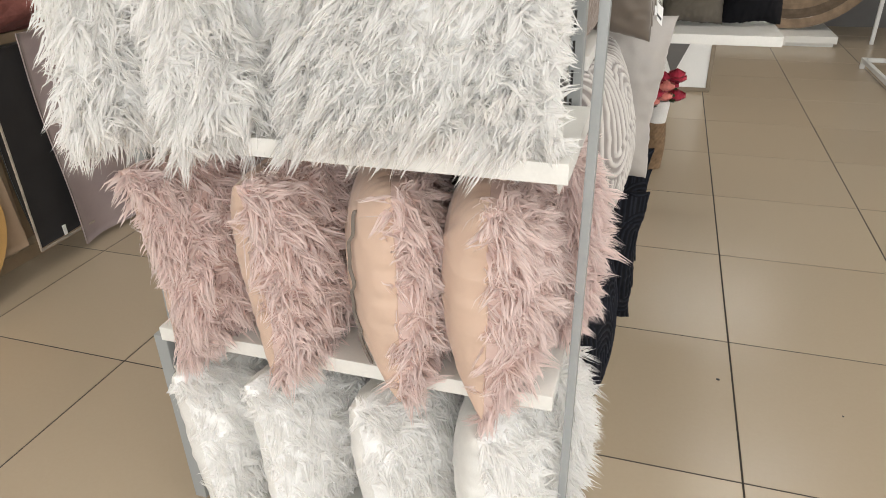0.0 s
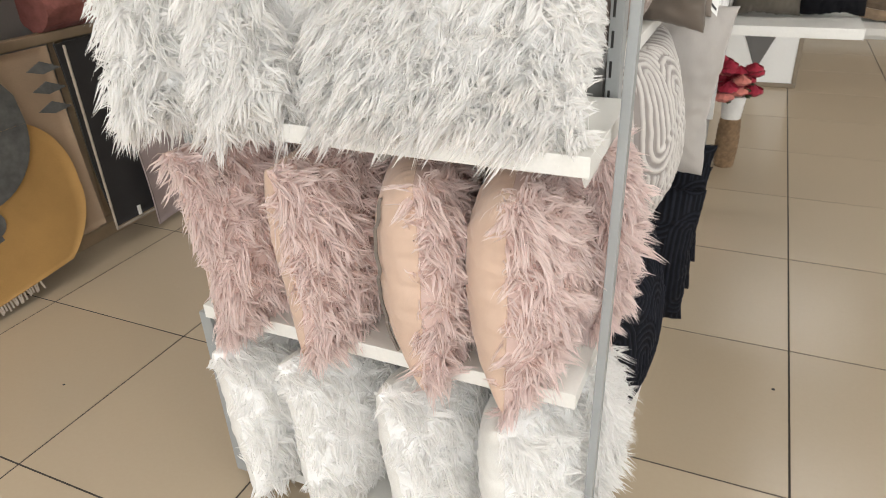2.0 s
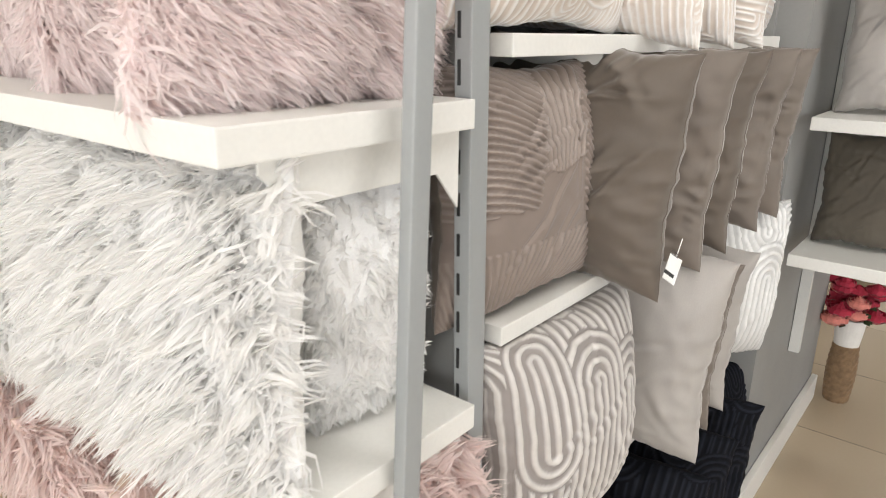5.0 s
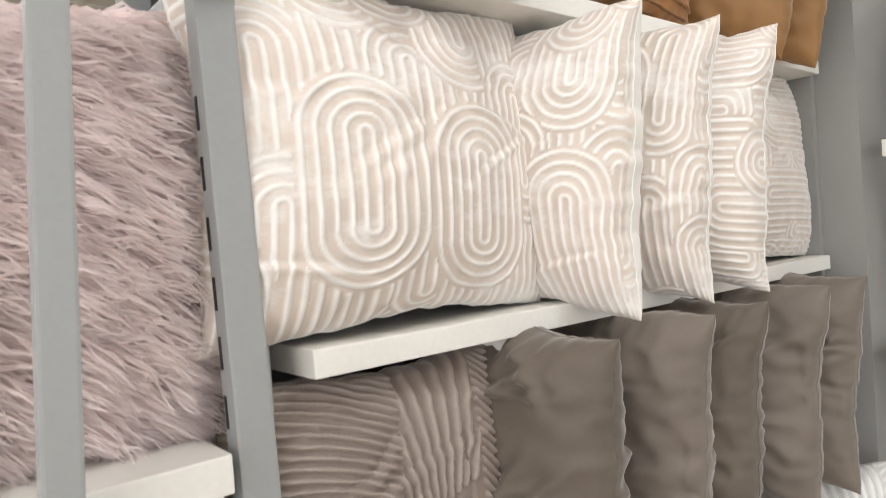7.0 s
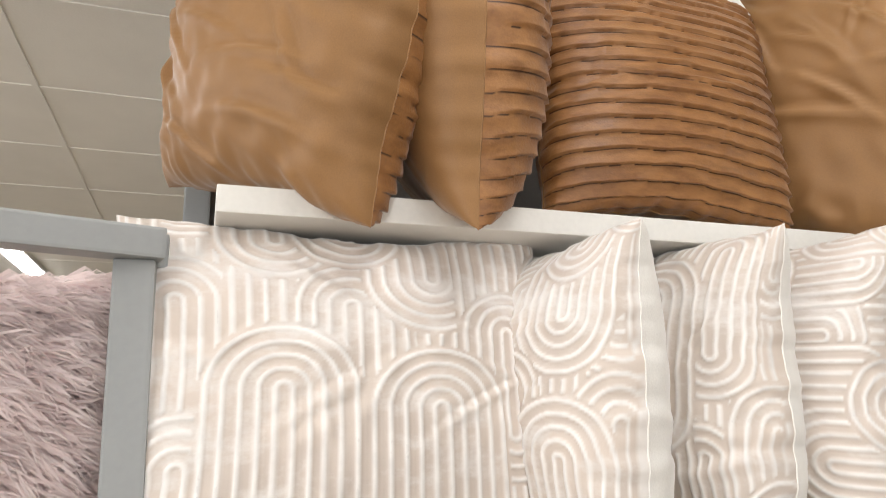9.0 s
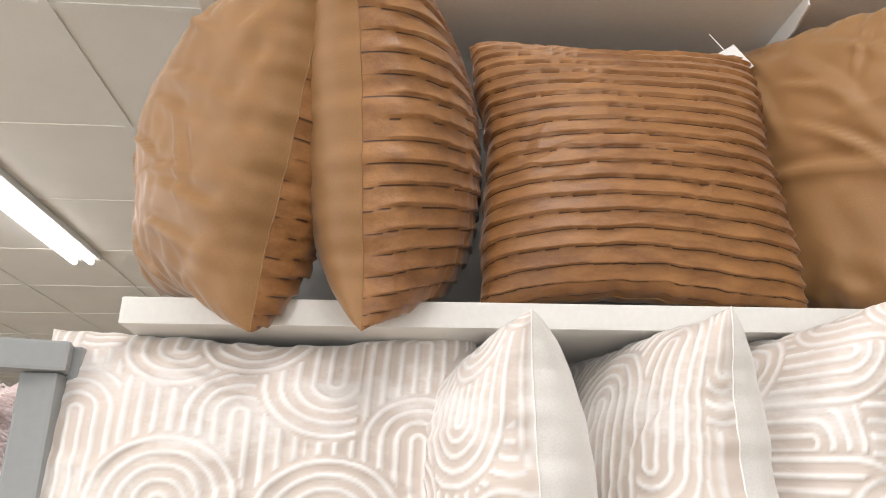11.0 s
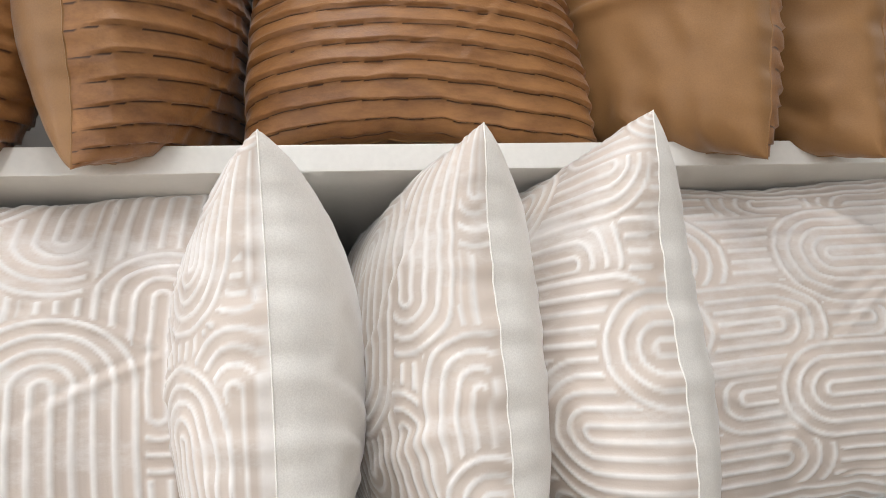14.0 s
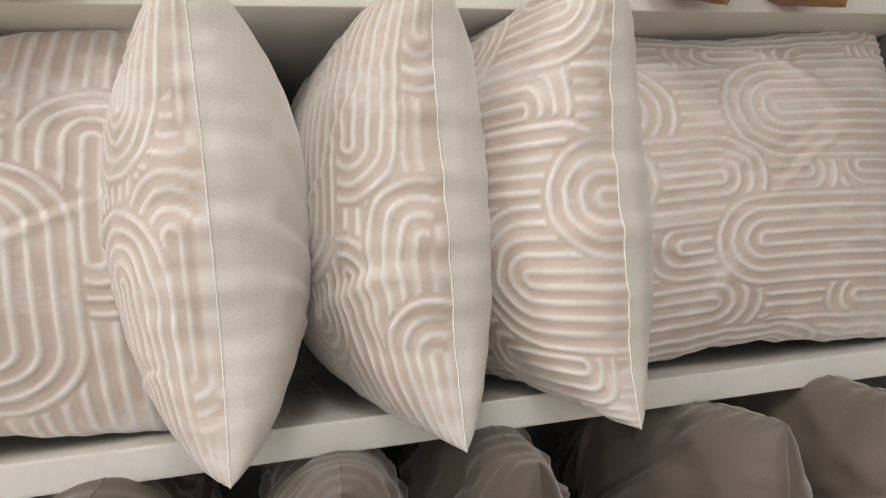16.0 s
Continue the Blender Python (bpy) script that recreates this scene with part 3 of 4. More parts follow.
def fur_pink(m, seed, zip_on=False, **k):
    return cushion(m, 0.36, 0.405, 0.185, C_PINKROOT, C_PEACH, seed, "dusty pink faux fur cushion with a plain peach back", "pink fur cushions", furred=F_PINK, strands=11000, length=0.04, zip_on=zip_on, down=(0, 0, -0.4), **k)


# stood like books: seam edge out, peach back to one side, fur to the other
for k, (x, turn) in enumerate(((-0.49, 70), (-0.325, 86), (-0.15, 108), (0.036, 97))):
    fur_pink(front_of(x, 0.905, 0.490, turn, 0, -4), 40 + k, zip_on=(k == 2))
for k, (x, turn) in enumerate(((-0.535, 66), (-0.345, 60))):
    fur_white(front_of(x, 0.86, 0.935, turn, 2, 0), 60 + k, w=0.38, h=0.345, length=0.058, strands=10500)
fur_white(front_of(-0.055, 0.775, 0.943, 4, 4, 0), 63, w=0.41, h=0.33, t=0.13, strands=17000, length=0.048, down=(0, 0, -0.15))
fur_white(front_of(0.06, 0.955, 0.942, 87, 0, 0), 64, w=0.17, h=0.31, t=0.13, strands=8000, length=0.016, down=(0.1, 0, -0.5))
for k, (x, turn) in enumerate(((-0.525, 88), (-0.33, 74), (-0.115, 78), (0.08, 90))):
    fur_white(front_of(x, 0.90, 0.041, turn, 5, 0), 66 + k, w=0.38, h=0.41, t=0.185, strands=8000, length=0.032, label="white short-haired faux fur cushion with a plain plush back")
fur_white(front_of(0.135, 1.00, 0.041, 90, 0, 0), 70, w=0.12, h=0.40, t=0.14, strands=7000, length=0.045, down=(0, -0.5, -0.3), label="white short-haired faux fur cushion behind the frame post")
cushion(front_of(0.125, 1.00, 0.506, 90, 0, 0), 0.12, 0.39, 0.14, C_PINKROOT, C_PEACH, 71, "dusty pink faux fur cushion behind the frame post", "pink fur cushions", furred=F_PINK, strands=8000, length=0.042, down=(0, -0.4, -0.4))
for k, (x, turn, y, w) in enumerate(((-0.44, 5, 0.88, 0.38), (-0.12, 40, 0.88, 0.32), (0.052, 88, 0.89, 0.34))):
    cushion(front_of(x, y, 1.309, turn, 0, 0), w, 0.378, 0.15, C_MAUVEROOT, C_MAUVEROOT, 72 + k, "mauve pink faux fur cushion on the upper end shelf", "mauve fur cushions",
            furred=F_MAUVE, strands=19000, length=0.052, down=(1.2, 0.1, -0.1), curl=0.16, hair=0.0036)

# ---- cushions on the long side ----
S5, S4, S3, S2 = 1.756, 1.377, 1.009, 0.616
CR = dict(group="cream arch cushions", pattern=arches, band=0.066, psize=0.9, raise_by=0.0016, wrinkle=0.95)
cushion(front_of(0.105, 1.262, S4, 90, 4, 0), 0.44, 0.36, 0.15, R_CREAM, C_CREAM, 101, "cream velvet cushion with raised arch pattern, facing out", n=220, **CR)
for k, (x, y, turn) in enumerate(((0.035, 1.500, 2), (0.035, 1.650, 8), (0.045, 1.784, 10))):
    cushion(front_of(x, y, S4 - 0.006, turn, 0, 5), 0.385, 0.364 + 0.006 * k, (0.175, 0.17, 0.18)[k], R_CREAM, C_CREAM, 103 + k, "cream velvet cushion with raised arch pattern, stood edge out", n=200, turned=(k == 2), **CR)
cushion(front_of(0.095, 2.05, S4, 86, 5, 0), 0.42, 0.365, 0.15, R_CREAM, C_CREAM, 108, "cream velvet cushion with raised arch pattern, lying sideways", n=200, turned=True, **CR)

RU = dict(group="rust velvet cushions")
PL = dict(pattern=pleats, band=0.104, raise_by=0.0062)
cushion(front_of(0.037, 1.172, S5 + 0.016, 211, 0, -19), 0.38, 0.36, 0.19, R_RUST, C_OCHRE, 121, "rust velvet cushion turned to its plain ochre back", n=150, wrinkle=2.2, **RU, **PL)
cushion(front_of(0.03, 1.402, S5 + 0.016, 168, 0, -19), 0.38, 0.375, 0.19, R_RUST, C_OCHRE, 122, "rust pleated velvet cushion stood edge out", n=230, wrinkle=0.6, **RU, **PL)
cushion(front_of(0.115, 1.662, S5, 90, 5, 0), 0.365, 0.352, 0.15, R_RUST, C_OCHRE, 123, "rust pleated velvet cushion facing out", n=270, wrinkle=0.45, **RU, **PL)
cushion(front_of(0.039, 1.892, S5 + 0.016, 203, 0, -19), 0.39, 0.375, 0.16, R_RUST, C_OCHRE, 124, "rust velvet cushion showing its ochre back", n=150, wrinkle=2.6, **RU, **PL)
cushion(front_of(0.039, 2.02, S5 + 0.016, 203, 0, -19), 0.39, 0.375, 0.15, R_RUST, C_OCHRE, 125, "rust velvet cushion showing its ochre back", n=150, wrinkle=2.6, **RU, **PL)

cushion(front_of(0.105, 1.248, S3, 88, 4, 0), 0.385, 0.335, 0.13, R_PALM, C_TAUPE_MID, 131, "taupe velvet cushion with quilted palm leaf pattern", "taupe cushions", pattern=palm, raise_by=0.005, n=230)
for k, (y, mt, turn) in enumerate(((1.415, C_TAUPE, -4), (1.585, C_TAUPE_MID, 0), (1.72, C_TAUPE, 0), (1.92, C_TAUPE_MID, 0), (2.07, C_TAUPE_MID, 0))):
    cushion(front_of(0.062, y, S3 - 0.008, turn, 0, 5), 0.37, 0.37, 0.15, mt, mt, 132 + k, "plain taupe velvet cushion stood edge out", "taupe cushions", n=120, wrinkle=3.0)

cushion(front_of(0.16, 1.285, S2, 86, 3, 0), 0.375, 0.37, 0.17, R_TAUPE, C_GREY, 141, "white and taupe swirl-patterned velvet cushion", "lower tier cushions", pattern=swirls, band=0.105, psize=1.0, raise_by=0.004, n=190)
cushion(front_of(0.075, 1.61, S2 - 0.010, 3, 0, 4), 0.40, 0.415, 0.15, C_GREY, C_GREY, 142, "plain pale grey velvet cushion overhanging its shelf", "lower tier cushions", n=100, wrinkle=1.8)
cushion(front_of(0.065, 1.72, S2 - 0.008, 8, 0, 4), 0.38, 0.37, 0.12, C_TAUPE_MID, C_TAUPE_MID, 143, "plain taupe velvet cushion", "lower tier cushions", n=80, wrinkle=2)
cushion(front_of(0.065, 1.82, S2 - 0.008, 8, 0, 4), 0.38, 0.37, 0.13, C_GREY, C_GREY, 144, "plain pale grey velvet cushion", "lower tier cushions", n=80, wrinkle=2)
cushion(front_of(0.115, 2.03, S2 - 0.004, 58, 0, 3), 0.42, 0.40, 0.18, R_WHITE, C_GREY, 145, "white velvet cushion with raised swirl pattern", "lower tier cushions", pattern=swirls, band=0.09, raise_by=0.004, n=150)
cushion(front_of(0.165, 1.30, 0.116, 84, 3, 0), 0.42, 0.40, 0.17, R_BLACK, C_BLACK, 151, "black velvet cushion with raised arches on the base deck", "black cushions", pattern=arches, band=0.08, raise_by=0.004, n=150)
for k, y in enumerate((1.66, 1.84, 2.03)):
    cushion(front_of(0.075, y, 0.112, 10, 0, 2), 0.41, 0.42, 0.15, R_BLACK, C_BLACK, 152 + k, "black velvet cushion stood edge out on the base deck", "black cushions", pattern=arches, band=0.08, raise_by=0.003, n=110, wrinkle=2.2)
cushion(front_of(0.13, 2.19, 0.12, 66, 4, 0), 0.30, 0.40, 0.14, R_BLACK, C_BLACK, 158, "dark navy velvet cushion on the base deck", "black cushions", pattern=arches, band=0.08, raise_by=0.003, n=110)

# ---- cushions on the partition shelves ----
for k, (x, y, z, mt, lb) in enumerate(((0.36, 2.47, 0.847, C_DARKTAUPE, "plain dark taupe velvet cushion"), (0.55, 2.50, 0.847, C_BLACK, "plain black velvet cushion"), (0.36, 2.47, 1.193, C_GREY, "pale grey velvet cushion"), (0.55, 2.50, 1.193, C_DARKTAUPE, "plain dark taupe velvet cushion"), (0.36, 2.47, 1.589, C_DARKTAUPE, "plain dark taupe velvet cushion"), (0.55, 2.50, 1.589, C_BLACK, "plain black velvet cushion"))):
    cushion(front_of(x, y, z, 4 + 3 * k, 4, 0), 0.21, 0.30, 0.16, mt, mt, 170 + k, lb + " on a partition shelf", "partition cushions", n=60, wrinkle=2)

# ---- price tags ----
def tag_card(m, w, h, label, bars):
    e = empty("price_tag", m, label, "price tag", "price tags")
    bm = box(-w / 2, w / 2, -0.0004, 0.0004, 0, h)
    part("card", bm, M_CARD, e)
    for x, z, bw, bh in bars:
        part("print", box(x - bw / 2, x + bw / 2, -0.0009, -0.0005, z, z + bh), M_INK, e)
    part("loop", box(-0.0006, 0.0006, -0.0006, 0.0006, h, h + 0.03), M_CARD, e)
    return e


BARS = [(-0.004, 0.008, 0.022, 0.006), (-0.006, 0.040, 0.018, 0.0015), (-0.006, 0.045, 0.014, 0.0015), (0.010, 0.034, 0.002, 0.018), (-0.006, 0.051, 0.016, 0.0015)]
tag_card(pose(0.215, 1.325, 2.005, 0, 8, 96), 0.035, 0.062, "white card price tag hanging from a rust cushion", BARS)
tag_card(pose(0.10, 1.83, 2.08, 0, -30, 80), 0.03, 0.04, "white card price tag on a pleated rust cushion", BARS[:1])
tag_card(pose(0.262, 1.40, 1.025, -20, 35, 60), 0.028, 0.042, "white card price tag on a taupe cushion", BARS[:3])

# ---- roses and their basket by the partition ----
C_ROSE = cloth("dark_red_petals", (0.42, 0.025, 0.055), 0.6, 0.3, 300, 30, 0.35)
C_ROSEP = cloth("salmon_petals", (0.70, 0.24, 0.20), 0.6, 0.3, 300, 30, 0.25)
C_LEAF = cloth("dark_leaf", (0.05, 0.09, 0.04), 0.5, 0.1, 300, 20, 0.3)
C_WICKER = cloth("brown_wicker", (0.23, 0.15, 0.085), 0.8, 0.1, 120, 40, 0.35)
rng0 = np.random.default_rng(5)


def rose(c, r, material, parent):
    bm = bmesh.new()
    for ring in range(5):
        nr, rad = 3 + ring, r * (0.2 + 0.2 * ring)
        for k in range(nr):
            a = 6.283 * k / nr + ring * 0.7
            vs = []
            for i in range(4):
                for j in range(3):
                    aa = a + (i / 3 - 0.5) * 6.283 / nr * 1.5
                    z = r * (1.25 - 0.12 * ring) * j / 2 - r * 0.3
                    rr = rad * (0.5, 1.08, 0.86 if ring < 3 else 1.06)[j]
                    vs.append(bm.verts.new((c[0] + rr * math.cos(aa), c[1] + rr * math.sin(aa), c[2] + z - r * 0.12 * abs(i - 1.5))))
            for i in range(3):
                for j in range(2):
                    bm.faces.new((vs[i * 3 + j], vs[i * 3 + 3 + j], vs[i * 3 + 4 + j], vs[i * 3 + 1 + j]))
    return part("rose", bm, material, parent)


pot = empty("flower_basket", pose(0.295, 3.315, 0.0), "wicker basket with red and salmon artificial roses on the floor", "flower basket")
bm = bmesh.new()
prev = None
for k in range(19):
    z, rr = 0.24 * k / 18, 0.043 + 0.008 * math.sin(3.1 * k / 18) + 0.0025 * (k % 2)
    cur = [bm.verts.new(((rr + 0.002 * ((q + k) % 2)) * math.cos(6.283 * q / 28), (rr + 0.002 * ((q + k) % 2)) * math.sin(6.283 * q / 28), z)) for q in range(28)]
    if prev:
        for q in range(28):
            bm.faces.new((prev[q], prev[(q + 1) % 28], cur[(q + 1) % 28], cur[q]))
    prev = cur
part("basket", bm, C_WICKER, pot)
bm = bmesh.new()
bmesh.ops.create_cone(bm, segments=28, radius1=0.042, radius2=0.055, depth=0.13)
bmesh.ops.translate(bm, verts=bm.verts, vec=(0, 0, 0.285))
part("liner", bm, C_WHITEBACK, pot, "white fabric wrap")
for k in range(20):
    a = rng0.uniform(0, 6.283)
    rr = 0.078 * math.sqrt(rng0.random())
    rose((rr * math.cos(a), rr * math.sin(a) - 0.02, 0.36 + rng0.uniform(0, 0.145)), rng0.uniform(0.034, 0.043), C_ROSE if k % 9 else C_ROSEP, pot)
rose((-0.045, -0.09, 0.36), 0.045, C_ROSEP, pot)
bm = bmesh.new()
for k in range(26):
    a, rr, z = rng0.uniform(0, 6.283), rng0.uniform(0.04, 0.09), rng0.uniform(0.33, 0.42)
    p = Vector((rr * math.cos(a), rr * math.sin(a), z))
    d = Vector((math.cos(a), math.sin(a), -0.3)) * 0.035
    q = Vector((-math.sin(a), math.cos(a), 0.2)) * 0.013
    bm.faces.new([bm.verts.new(v) for v in (p, p + d * 0.5 + q, p + d, p + d * 0.5 - q)])
tagged(part("leaves", bm, C_LEAF, pot), kind="stuff")

# ---- framed picture standing on the floor ----
pic = empty("framed_picture", pose(0.13, 4.86, 0, -4, 0, 2), "framed geometric picture leaning on the floor", "picture")
M_BRONZE = painted("bronze_frame", (0.22, 0.17, 0.11), 0.35, 0.15)
for d in ((-0.02, 0.50, -0.012, 0.012, 0.0, 0.028), (-0.02, 0.50, -0.012, 0.012, 0.552, 0.58), (-0.02, 0.008, -0.012, 0.012, 0.0285, 0.5515), (0.472, 0.50, -0.012, 0.012, 0.0285, 0.5515)):
    part("frame_bar", box(*d, 0.003), M_BRONZE, pic)
part("print", box(0.0085, 0.4715, -0.004, 0.004, 0.029, 0.551), M_CARD, pic, "white print")
for cx in (0.24,):
    bm = bmesh.new()
    o, t_, r_, b_, l_ = [bm.verts.new((cx + x, -0.0075, 0.33 + z)) for x, z in ((0, -0.0), (0, 0.2), (0.13, 0.08), (0, -0.23), (-0.13, 0.08))]
    for f in ((o, r_, t_), (o, b_, r_), (o, l_, b_), (o, t_, l_)):
        bm.faces.new(f)
    part("diamond", bm, M_DARKPANEL, pic, "dark faceted diamond shape")

# ---- far end of the shop ----
far = empty("low_platform", pose(0.97, 6.6, 0), "low white display platform at the far wall", "platform")
part("deck", box(-2.0, 0.75, 0, 1.2, 0.03, 0.09, 0.003), M_WHITE_SHELF, far)
part("kick_plate", box(-1.98, 0.73, 0.03, 0.05, 0.0, 0.029), M_WHITE_SHELF, far)
C_JUTE = cloth("brown_jute", (0.25, 0.18, 0.12), 0.9, 0.1, 200, 12, 0.3)
C_JUTE2 = cloth("dark_jute", (0.13, 0.095, 0.065), 0.9, 0.1, 200, 12, 0.3)
rug = empty("round_rug", pose(1.35, 7.0, 0.84, -8, 0, 0), "round brown jute rug with darker rings stood upright", "rug")
for k in range(9):
    bm = bmesh.new()
    r0, r1 = 0.083 * k + 0.001, 0.083 * (k + 1)
    a = [[bm.verts.new((r * math.cos(6.283 * q / 48), y, r * math.sin(6.283 * q / 48))) for q in range(48)] for r, y in ((r0, -0.004), ((r0 + r1) / 2, -0.012), (r1, -0.004))]
    for i in range(2):
        for q in range(48):
            bm.faces.new((a[i][q], a[i][(q + 1) % 48], a[i + 1][(q + 1) % 48], a[i + 1][q]))
    part("ring", bm, (C_JUTE, C_JUTE2)[k % 2], rug)
screen = part("back_wall_panel", box(-1.5, 4.5, 7.7, 7.78, 0.0, 2.4), M_DARKPANEL, None)
tagged(screen, "dark grey display wall panel", "wall", kind="structure")
rack = empty("floor_rack", pose(1.75, 4.85, 0), "low white metal display rack on the tiles", "rack")
for d in ((0, 0.03, 0, 1.0, 0.05, 0.08), (0.6, 0.63, 0, 1.0, 0.05, 0.08), (0.031, 0.599, 0, 0.03, 0.05, 0.08), (0.031, 0.599, 0.97, 1.0, 0.05, 0.08)):
    part("rail", box(*d, 0.003), M_GRID, rack)
for d in ((0, 0.03, 0, 0.03, 0, 0.049), (0.6, 0.63, 0, 0.03, 0, 0.049), (0, 0.03, 0.97, 1.0, 0, 0.049), (0.6, 0.63, 0.97, 1.0, 0, 0.049)):
    part("foot", box(*d), M_GRID, rack)
upr = part("rack_upright", box(2.02, 2.05, 6.8, 6.83, 0, 2.2, 0.003), M_GRID, None)
tagged(upr, "slim white metal upright near the far wall", "upright")

# ---- rug display across the aisle ----
stand = empty("rug_stand", pose(-2.05, 0, 0), "pale wooden rug stand on a low plinth", "rug stand")
part("plinth", box(-0.9, 0.0, 0.2, 2.6, 0.0, 0.055, 0.003), M_WOOD, stand)
for z in (0.825, 1.055):
    part("rail", box(-0.06, -0.02, 0.2, 2.6, z - 0.018, z + 0.018, 0.003), M_WOOD, stand)
for y in (0.22, 1.72, 2.55):
    part("upright", box(-0.10, -0.061, y, y + 0.04, 0.056, 1.5, 0.003), M_WOOD, stand)
part("back_board", box(-0.14, -0.11, 0.2, 2.6, 0.056, 1.5), M_PANEL, stand, "grey back board")
C_TAN = cloth("tan_flatweave", (0.43, 0.31, 0.21), 0.9, 0.1, 350, 5, 0.12)
C_MUST = cloth("mustard_flatweave", (0.46, 0.27, 0.095), 0.9, 0.1, 350, 5, 0.14)
C_LILAC = cloth("lilac_flatweave", (0.45, 0.37, 0.37), 0.9, 0.1, 350, 6, 0.1)
C_CHAR = cloth("charcoal_flatweave", (0.035, 0.033, 0.034), 0.9, 0.1, 350, 6, 0.2)
C_DGREY = cloth("grey_ink_print", (0.12, 0.12, 0.115), 0.9, 0.1, 60, 25, 0.35)
C_PINKR = cloth("pale_pink_cotton", (0.66, 0.45, 0.43), 0.9, 0.1, 350, 6, 0.1)
C_GREENR = cloth("sage_green_cotton", (0.16, 0.38, 0.31), 0.9, 0.1, 350, 6, 0.2)
C_CORAL = cloth("coral_cotton", (0.58, 0.14, 0.13), 0.9, 0.1, 350, 6, 0.2)
C_SHAG = cloth("brick_shag", (0.27, 0.10, 0.085), 0.9, 0.1, 90, 20, 0.3)
C_OATS = cloth("oat_shag", (0.50, 0.43, 0.36), 0.9, 0.1, 90, 20, 0.3)


def hanging(name, x, outline, material, label, group="hanging rugs", th=0.006, swell=0.012, seed=0):
    """A rug hanging in a plane of constant x: outline(s, v) gives (y, z) for s, v in 0..1."""
    e = empty(name, pose(x, 0, 0), label, "rug", group)
    rg = np.random.default_rng(seed)
    n = 26
    g = np.linspace(0, 1, n)
    S, V = np.meshgrid(g, g)
    Yv, Zv = outline(S, V)
    Xv = swell * waves(rg, S, V, 4, 4, 9) + 0.035 * (1 - V) ** 2
    top = np.stack([Xv, Yv, Zv], -1).reshape(-1, 3)
    bot = top - np.array([th, 0, 0])
    f = np.array(grid_faces(n, False))
    faces = f.tolist() + (f[:, ::-1] + n * n).tolist()
    edge = list(range(n)) + [n * k + n - 1 for k in range(1, n)] + [n * (n - 1) + k for k in range(n - 2, -1, -1)] + [n * k for k in range(n - 2, 0, -1)]
    faces += [[a, b, b + n * n, a + n * n] for a, b in zip(edge, edge[1:] + edge[:1])]
    array_mesh("weave", np.concatenate([top, bot]), faces, material, e)
    return e


def rect(y0, y1, z0, z1, slant=0.0):
    return lambda S, V: (y0 + (y1 - y0) * S + slant * (1 - V), z0 + (z1 - z0) * V)


def flat_piece(name, pts, x, material, parent, label=""):
    bm = bmesh.new()
    bm.faces.new([bm.verts.new((x, y, z)) for y, z in pts])
    r = bmesh.ops.extrude_face_region(bm, geom=bm.faces[:])
    bmesh.ops.translate(bm, verts=[v for v in r["geom"] if isinstance(v, bmesh.types.BMVert)], vec=(0.002, 0, 0))
    bmesh.ops.recalc_face_normals(bm, faces=bm.faces)
    return part(name, bm, material, parent, label)


lil = hanging("lilac_rug", -1.93, rect(1.80, 2.22, 0.02, 0.86, 0.0), C_LILAC, "lilac flatweave rug draped over the stand", seed=1)
cha = hanging("charcoal_rug", -1.955, rect(1.60, 1.86, 0.09, 0.82, 0.02), C_CHAR, "charcoal rug with a pale bound edge hanging on the stand", seed=2)
for d in ((1.60, 1.606, 0.09, 0.82), (1.60, 1.88, 0.085, 0.092)):
    part("binding", box(0.045, 0.052, d[0], d[1], d[2], d[3]), C_OATS, cha, "pale edge binding")
part("label_tab", box(0.05, 0.054, 1.72, 1.735, 0.10, 0.14), M_CARD, cha, "small white tab")
tan = hanging("tan_rug", -1.97, rect(0.55, 1.585, 0.12, 0.82), C_TAN, "tan rug with a printed grey lantern hanging on the stand", seed=3, swell=0.006)
# printed lantern
def ellipse(cy, cz, ry, rz, a0=0.0, a1=6.2832, n=24):
    return [(cy + ry * math.cos(a0 + (a1 - a0) * k / n), cz + rz * math.sin(a0 + (a1 - a0) * k / n)) for k in range(n + 1 if a1 - a0 < 6.28 else n)]
LX = 0.052
for a0, a1, ry, rz in ((3.1416, 6.2832, 0.23, 0.24),):
    outer = ellipse(1.15, 0.60, ry, rz, a0, a1)
    flat_piece("lantern_bowl", outer + [(1.285, 0.60), (1.25, 0.54), (1.20, 0.515), (1.10, 0.515), (1.05, 0.54), (1.015, 0.60)], LX, C_DGREY, tan, "grey inked bowl")
for sgn in (-1, 1):
    flat_piece("lantern_arm", [(1.15 + sgn * 0.23, 0.601), (1.15 + sgn * 0.22, 0.70), (1.15 + sgn * 0.16, 0.79), (1.15 + sgn * 0.11, 0.79), (1.15 + sgn * 0.13, 0.70), (1.15 + sgn * 0.135, 0.601)], LX, C_DGREY, tan)
flat_piece("lantern_rib", [(1.10, 0.516), (1.20, 0.516), (1.185, 0.66), (1.18, 0.79), (1.12, 0.79), (1.115, 0.66)], LX, C_DGREY, tan)
flat_piece("tassel_knot", ellipse(1.15, 0.309, 0.045, 0.048), LX, C_DGREY, tan)
flat_piece("tassel", [(1.14, 0.266), (1.165, 0.266), (1.20, 0.14), (1.165, 0.155), (1.15, 0.13), (1.135, 0.155), (1.115, 0.145)], LX, C_DGREY, tan)
for k in range(3):
    z = 0.76 - 0.07 * k
    flat_piece("printed_leaf", [(1.44, z), (1.50, z + 0.025), (1.575, z - 0.01), (1.50, z - 0.02)], LX, C_DGREY, tan)


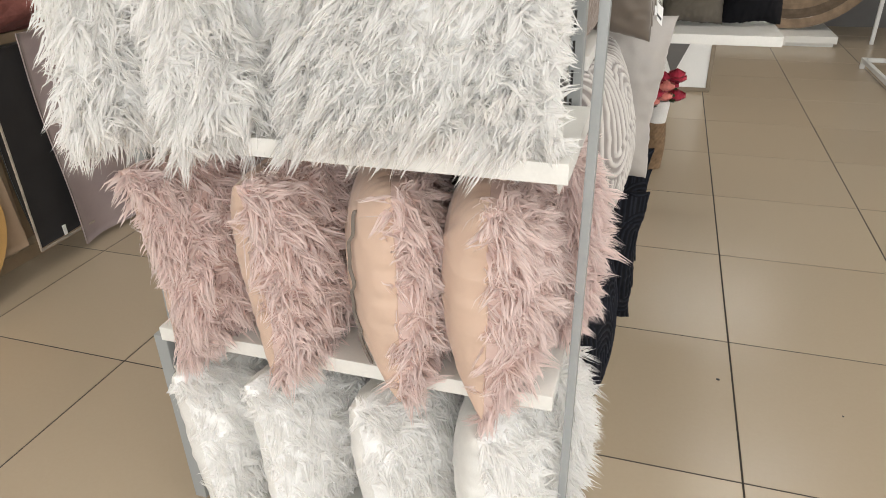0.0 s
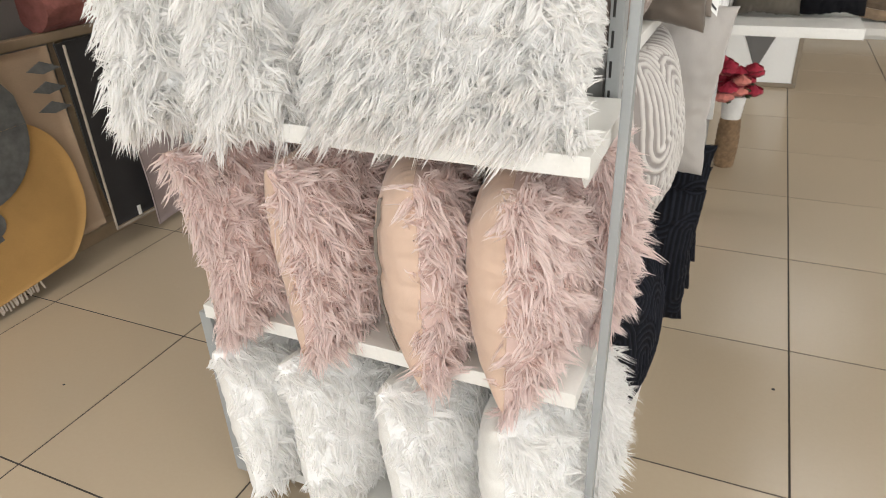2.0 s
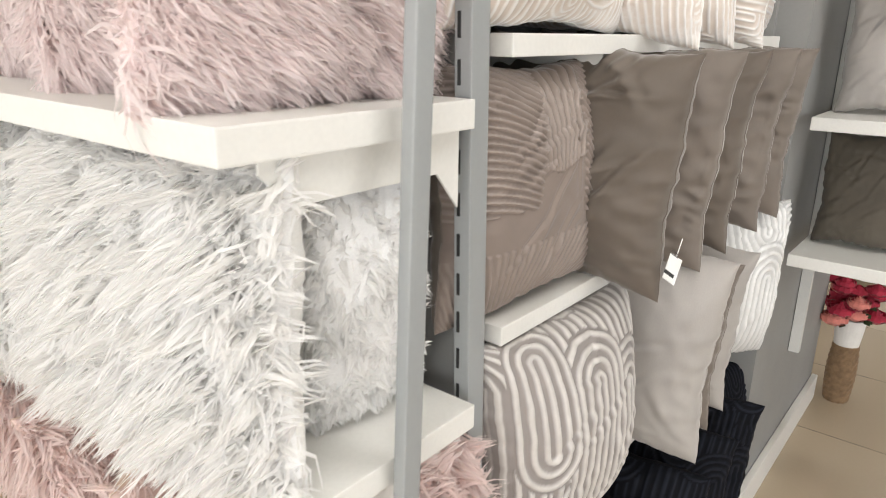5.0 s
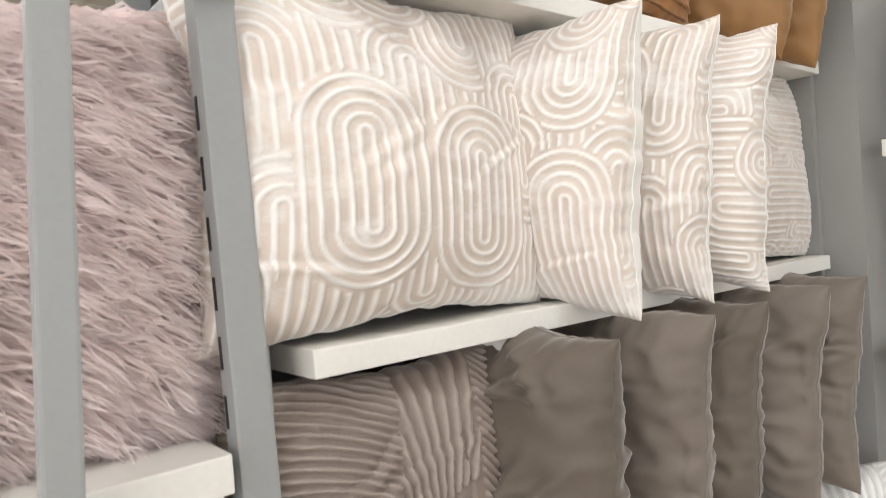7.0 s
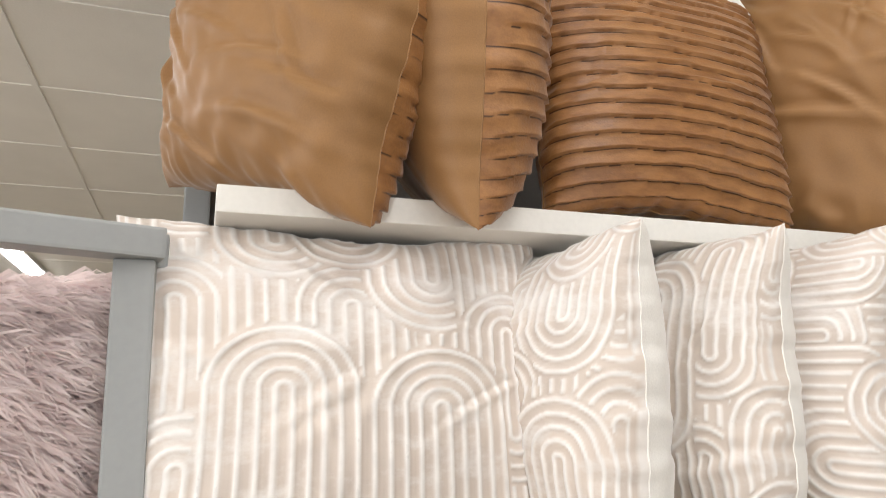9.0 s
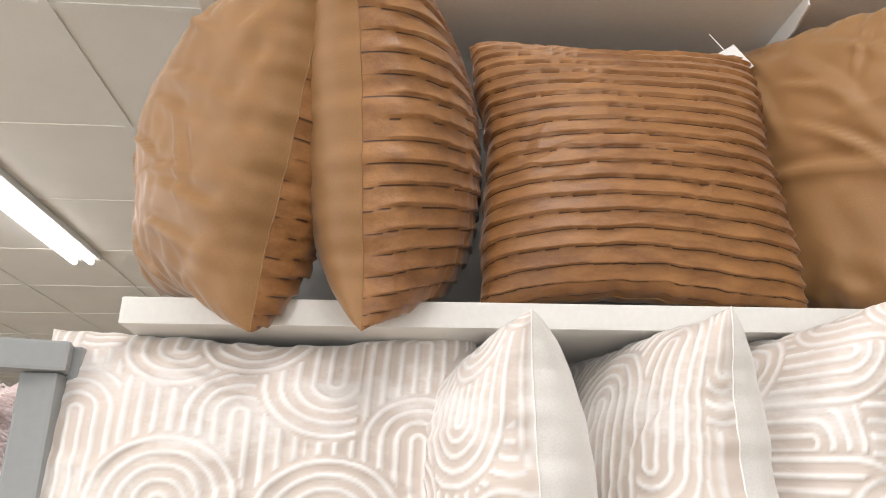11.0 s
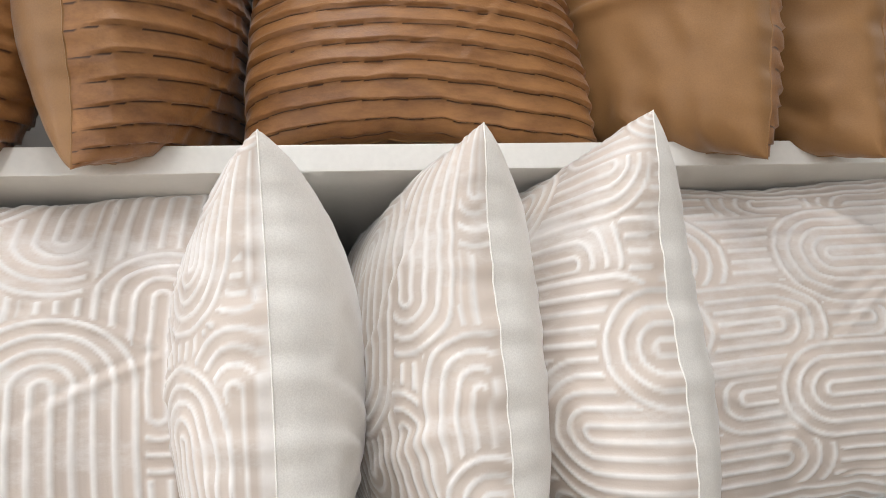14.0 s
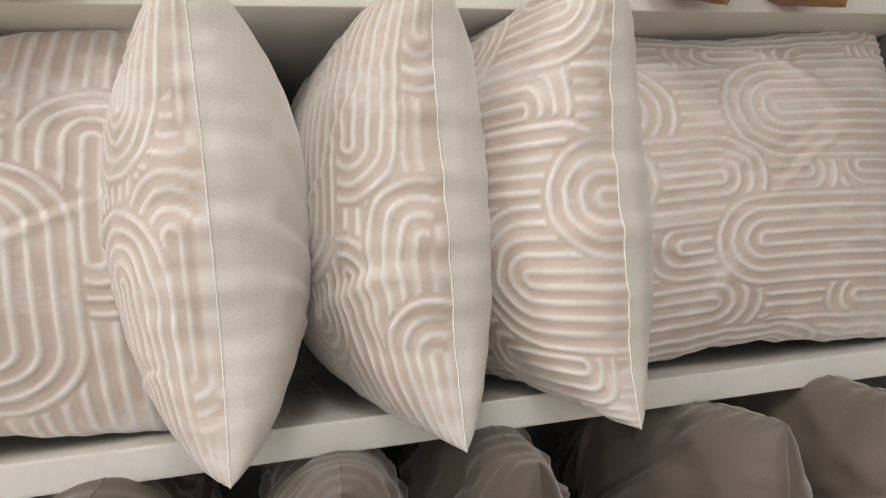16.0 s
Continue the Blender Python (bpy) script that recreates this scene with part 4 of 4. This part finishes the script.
def dshape(S, V):
    half = np.sqrt(np.clip(1 - (2 * V - 1) ** 2, 0, 1))
    right = 0.95 + 0.57 * np.where(V < 0.42, np.sqrt(np.clip(1 - ((0.42 - V) / 0.62) ** 2, 0, 1)), half ** 0.5)
    return 0.25 + (right - 0.25) * S, 0.03 + 0.62 * V - 0.10 * S * (1 - V) * 0.0 + 0.12 * (1 - V) * np.clip(S - 0.6, 0, 1)


must = hanging("mustard_rug", -1.93, dshape, C_MUST, "mustard rug with a rounded end and fringed edge", seed=4, swell=0.008)
bm = bmesh.new()
for k in range(70):
    y = 0.45 + 0.78 * k / 70
    z = 0.035 + 0.12 * max(0, (y - 0.25) / 1.1 - 0.6)
    w_, l_ = 0.0035, 0.03 + 0.012 * rng0.random()
    dy = rng0.uniform(-0.008, 0.008)
    bm.faces.new([bm.verts.new(v) for v in ((0.036, y - w_, z), (0.036, y + w_, z), (0.044, y + w_ + dy, max(0.003, z - l_)), (0.044, y - w_ + dy, max(0.003, z - l_)))])
tagged(part("fringe", bm, C_OATS, must, "cream knotted fringe"), kind="stuff")

fan = empty("round_mat", pose(-1.90, 1.08, 1.0), "pale pink round mat with green and coral dashes, hanging up", "mat")
flat_piece("mat", ellipse(0, 0, 0.31, 0.31, 0, 6.2832, 40), 0.0, C_PINKR, fan)
def dash(r0, r1, a, w, mt, nm):
    pts = [(r * math.cos(a) + s * w * -math.sin(a), r * math.sin(a) + s * w * math.cos(a)) for r, s in ((r0, -1), (r1, -1), (r1, 1), (r0, 1))]
    flat_piece(nm, pts, 0.0025, mt, fan)
for k in range(40):
    a = 6.283 * k / 40
    dash(0.195, 0.255, a, 0.007, C_GREENR, "dash")
    flat_piece("dot", ellipse(0.285 * math.cos(a), 0.285 * math.sin(a), 0.009, 0.011, 0, 6.2832, 10), 0.0025, C_CORAL, fan)
for k in range(14):
    a = 6.283 * k / 14
    dash(0.145, 0.17, a, 0.024, C_CORAL, "dash")
for k in range(30):
    a = 6.283 * k / 30
    dash(0.10, 0.115, a, 0.011, C_GREENR, "dash")

for nm, y, z, r, mt, lb in (("rolled_rug", 1.95, 0.93, 0.085, C_SHAG, "brick red shaggy rug rolled up on the stand"), ("rolled_rug", 1.62, 1.16, 0.08, C_OATS, "oat coloured shaggy rug rolled up on the stand")):
    bm = bmesh.new()
    prev = None
    for k in range(15):
        cur = [bm.verts.new((r * (1 + 0.05 * math.sin(5 * q + k)) * math.cos(6.283 * q / 24), -0.3 + 0.6 * k / 14, r * (1 + 0.05 * math.sin(3 * q + 2 * k)) * math.sin(6.283 * q / 24))) for q in range(24)]
        if prev:
            for q in range(24):
                bm.faces.new((prev[q], prev[(q + 1) % 24], cur[(q + 1) % 24], cur[q]))
        else:
            bm.faces.new(cur)
        prev = cur
    bm.faces.new(prev[::-1])
    ob = part(nm, bm, mt, None)
    ob.matrix_world = pose(-2.09, y, z)
    tagged(ob, lb, "rug")

# ---- specks of dirt on the tiles ----
for sx, sy, sr in ((0.546, 1.595, 0.005), (-1.377, 0.873, 0.004), (0.86, 1.52, 0.003)):
    bm = bmesh.new()
    bmesh.ops.create_icosphere(bm, subdivisions=2, radius=sr)
    for v in bm.verts:
        v.co = Vector((v.co.x * (1 + 0.3 * math.sin(9 * v.co.y / sr)), v.co.y, 0.0012 + v.co.z * 0.2))
    ob = part("dirt_speck", bm, M_SLOT, None)
    ob.location = (sx, sy, 0)
    tagged(ob, "small dark speck of dirt on the floor tile", "debris", "floor specks")

# ---- floor tiles ----
me = bpy.data.meshes.new("tile")
bm = box(0.0025, 0.5975, 0.0025, 0.5975, -0.01, 0.0, 0.0014)
bm.to_mesh(me)
bm.free()
me.materials.append(M_TILE)
rest = []
for i in range(-11, 9):
    for j in range(-6, 16):
        if -5 <= i <= 4 and -2 <= j <= 13:
            t = new("tile", me)
            t.parent = floor
            t.location = (i * 0.6 - 0.014, j * 0.6, 0)
        else:
            rest.append((i * 0.6 - 0.014, j * 0.6))
bm = bmesh.new()
for x, y in rest:
    c = [bm.verts.new(p) for p in ((x + .0016, y + .0016, 0), (x + .5984, y + .0016, 0), (x + .5984, y + .5984, 0), (x + .0016, y + .5984, 0))]
    bm.faces.new(c)
tagged(part("far_tiles", bm, M_TILE, floor), kind="stuff")
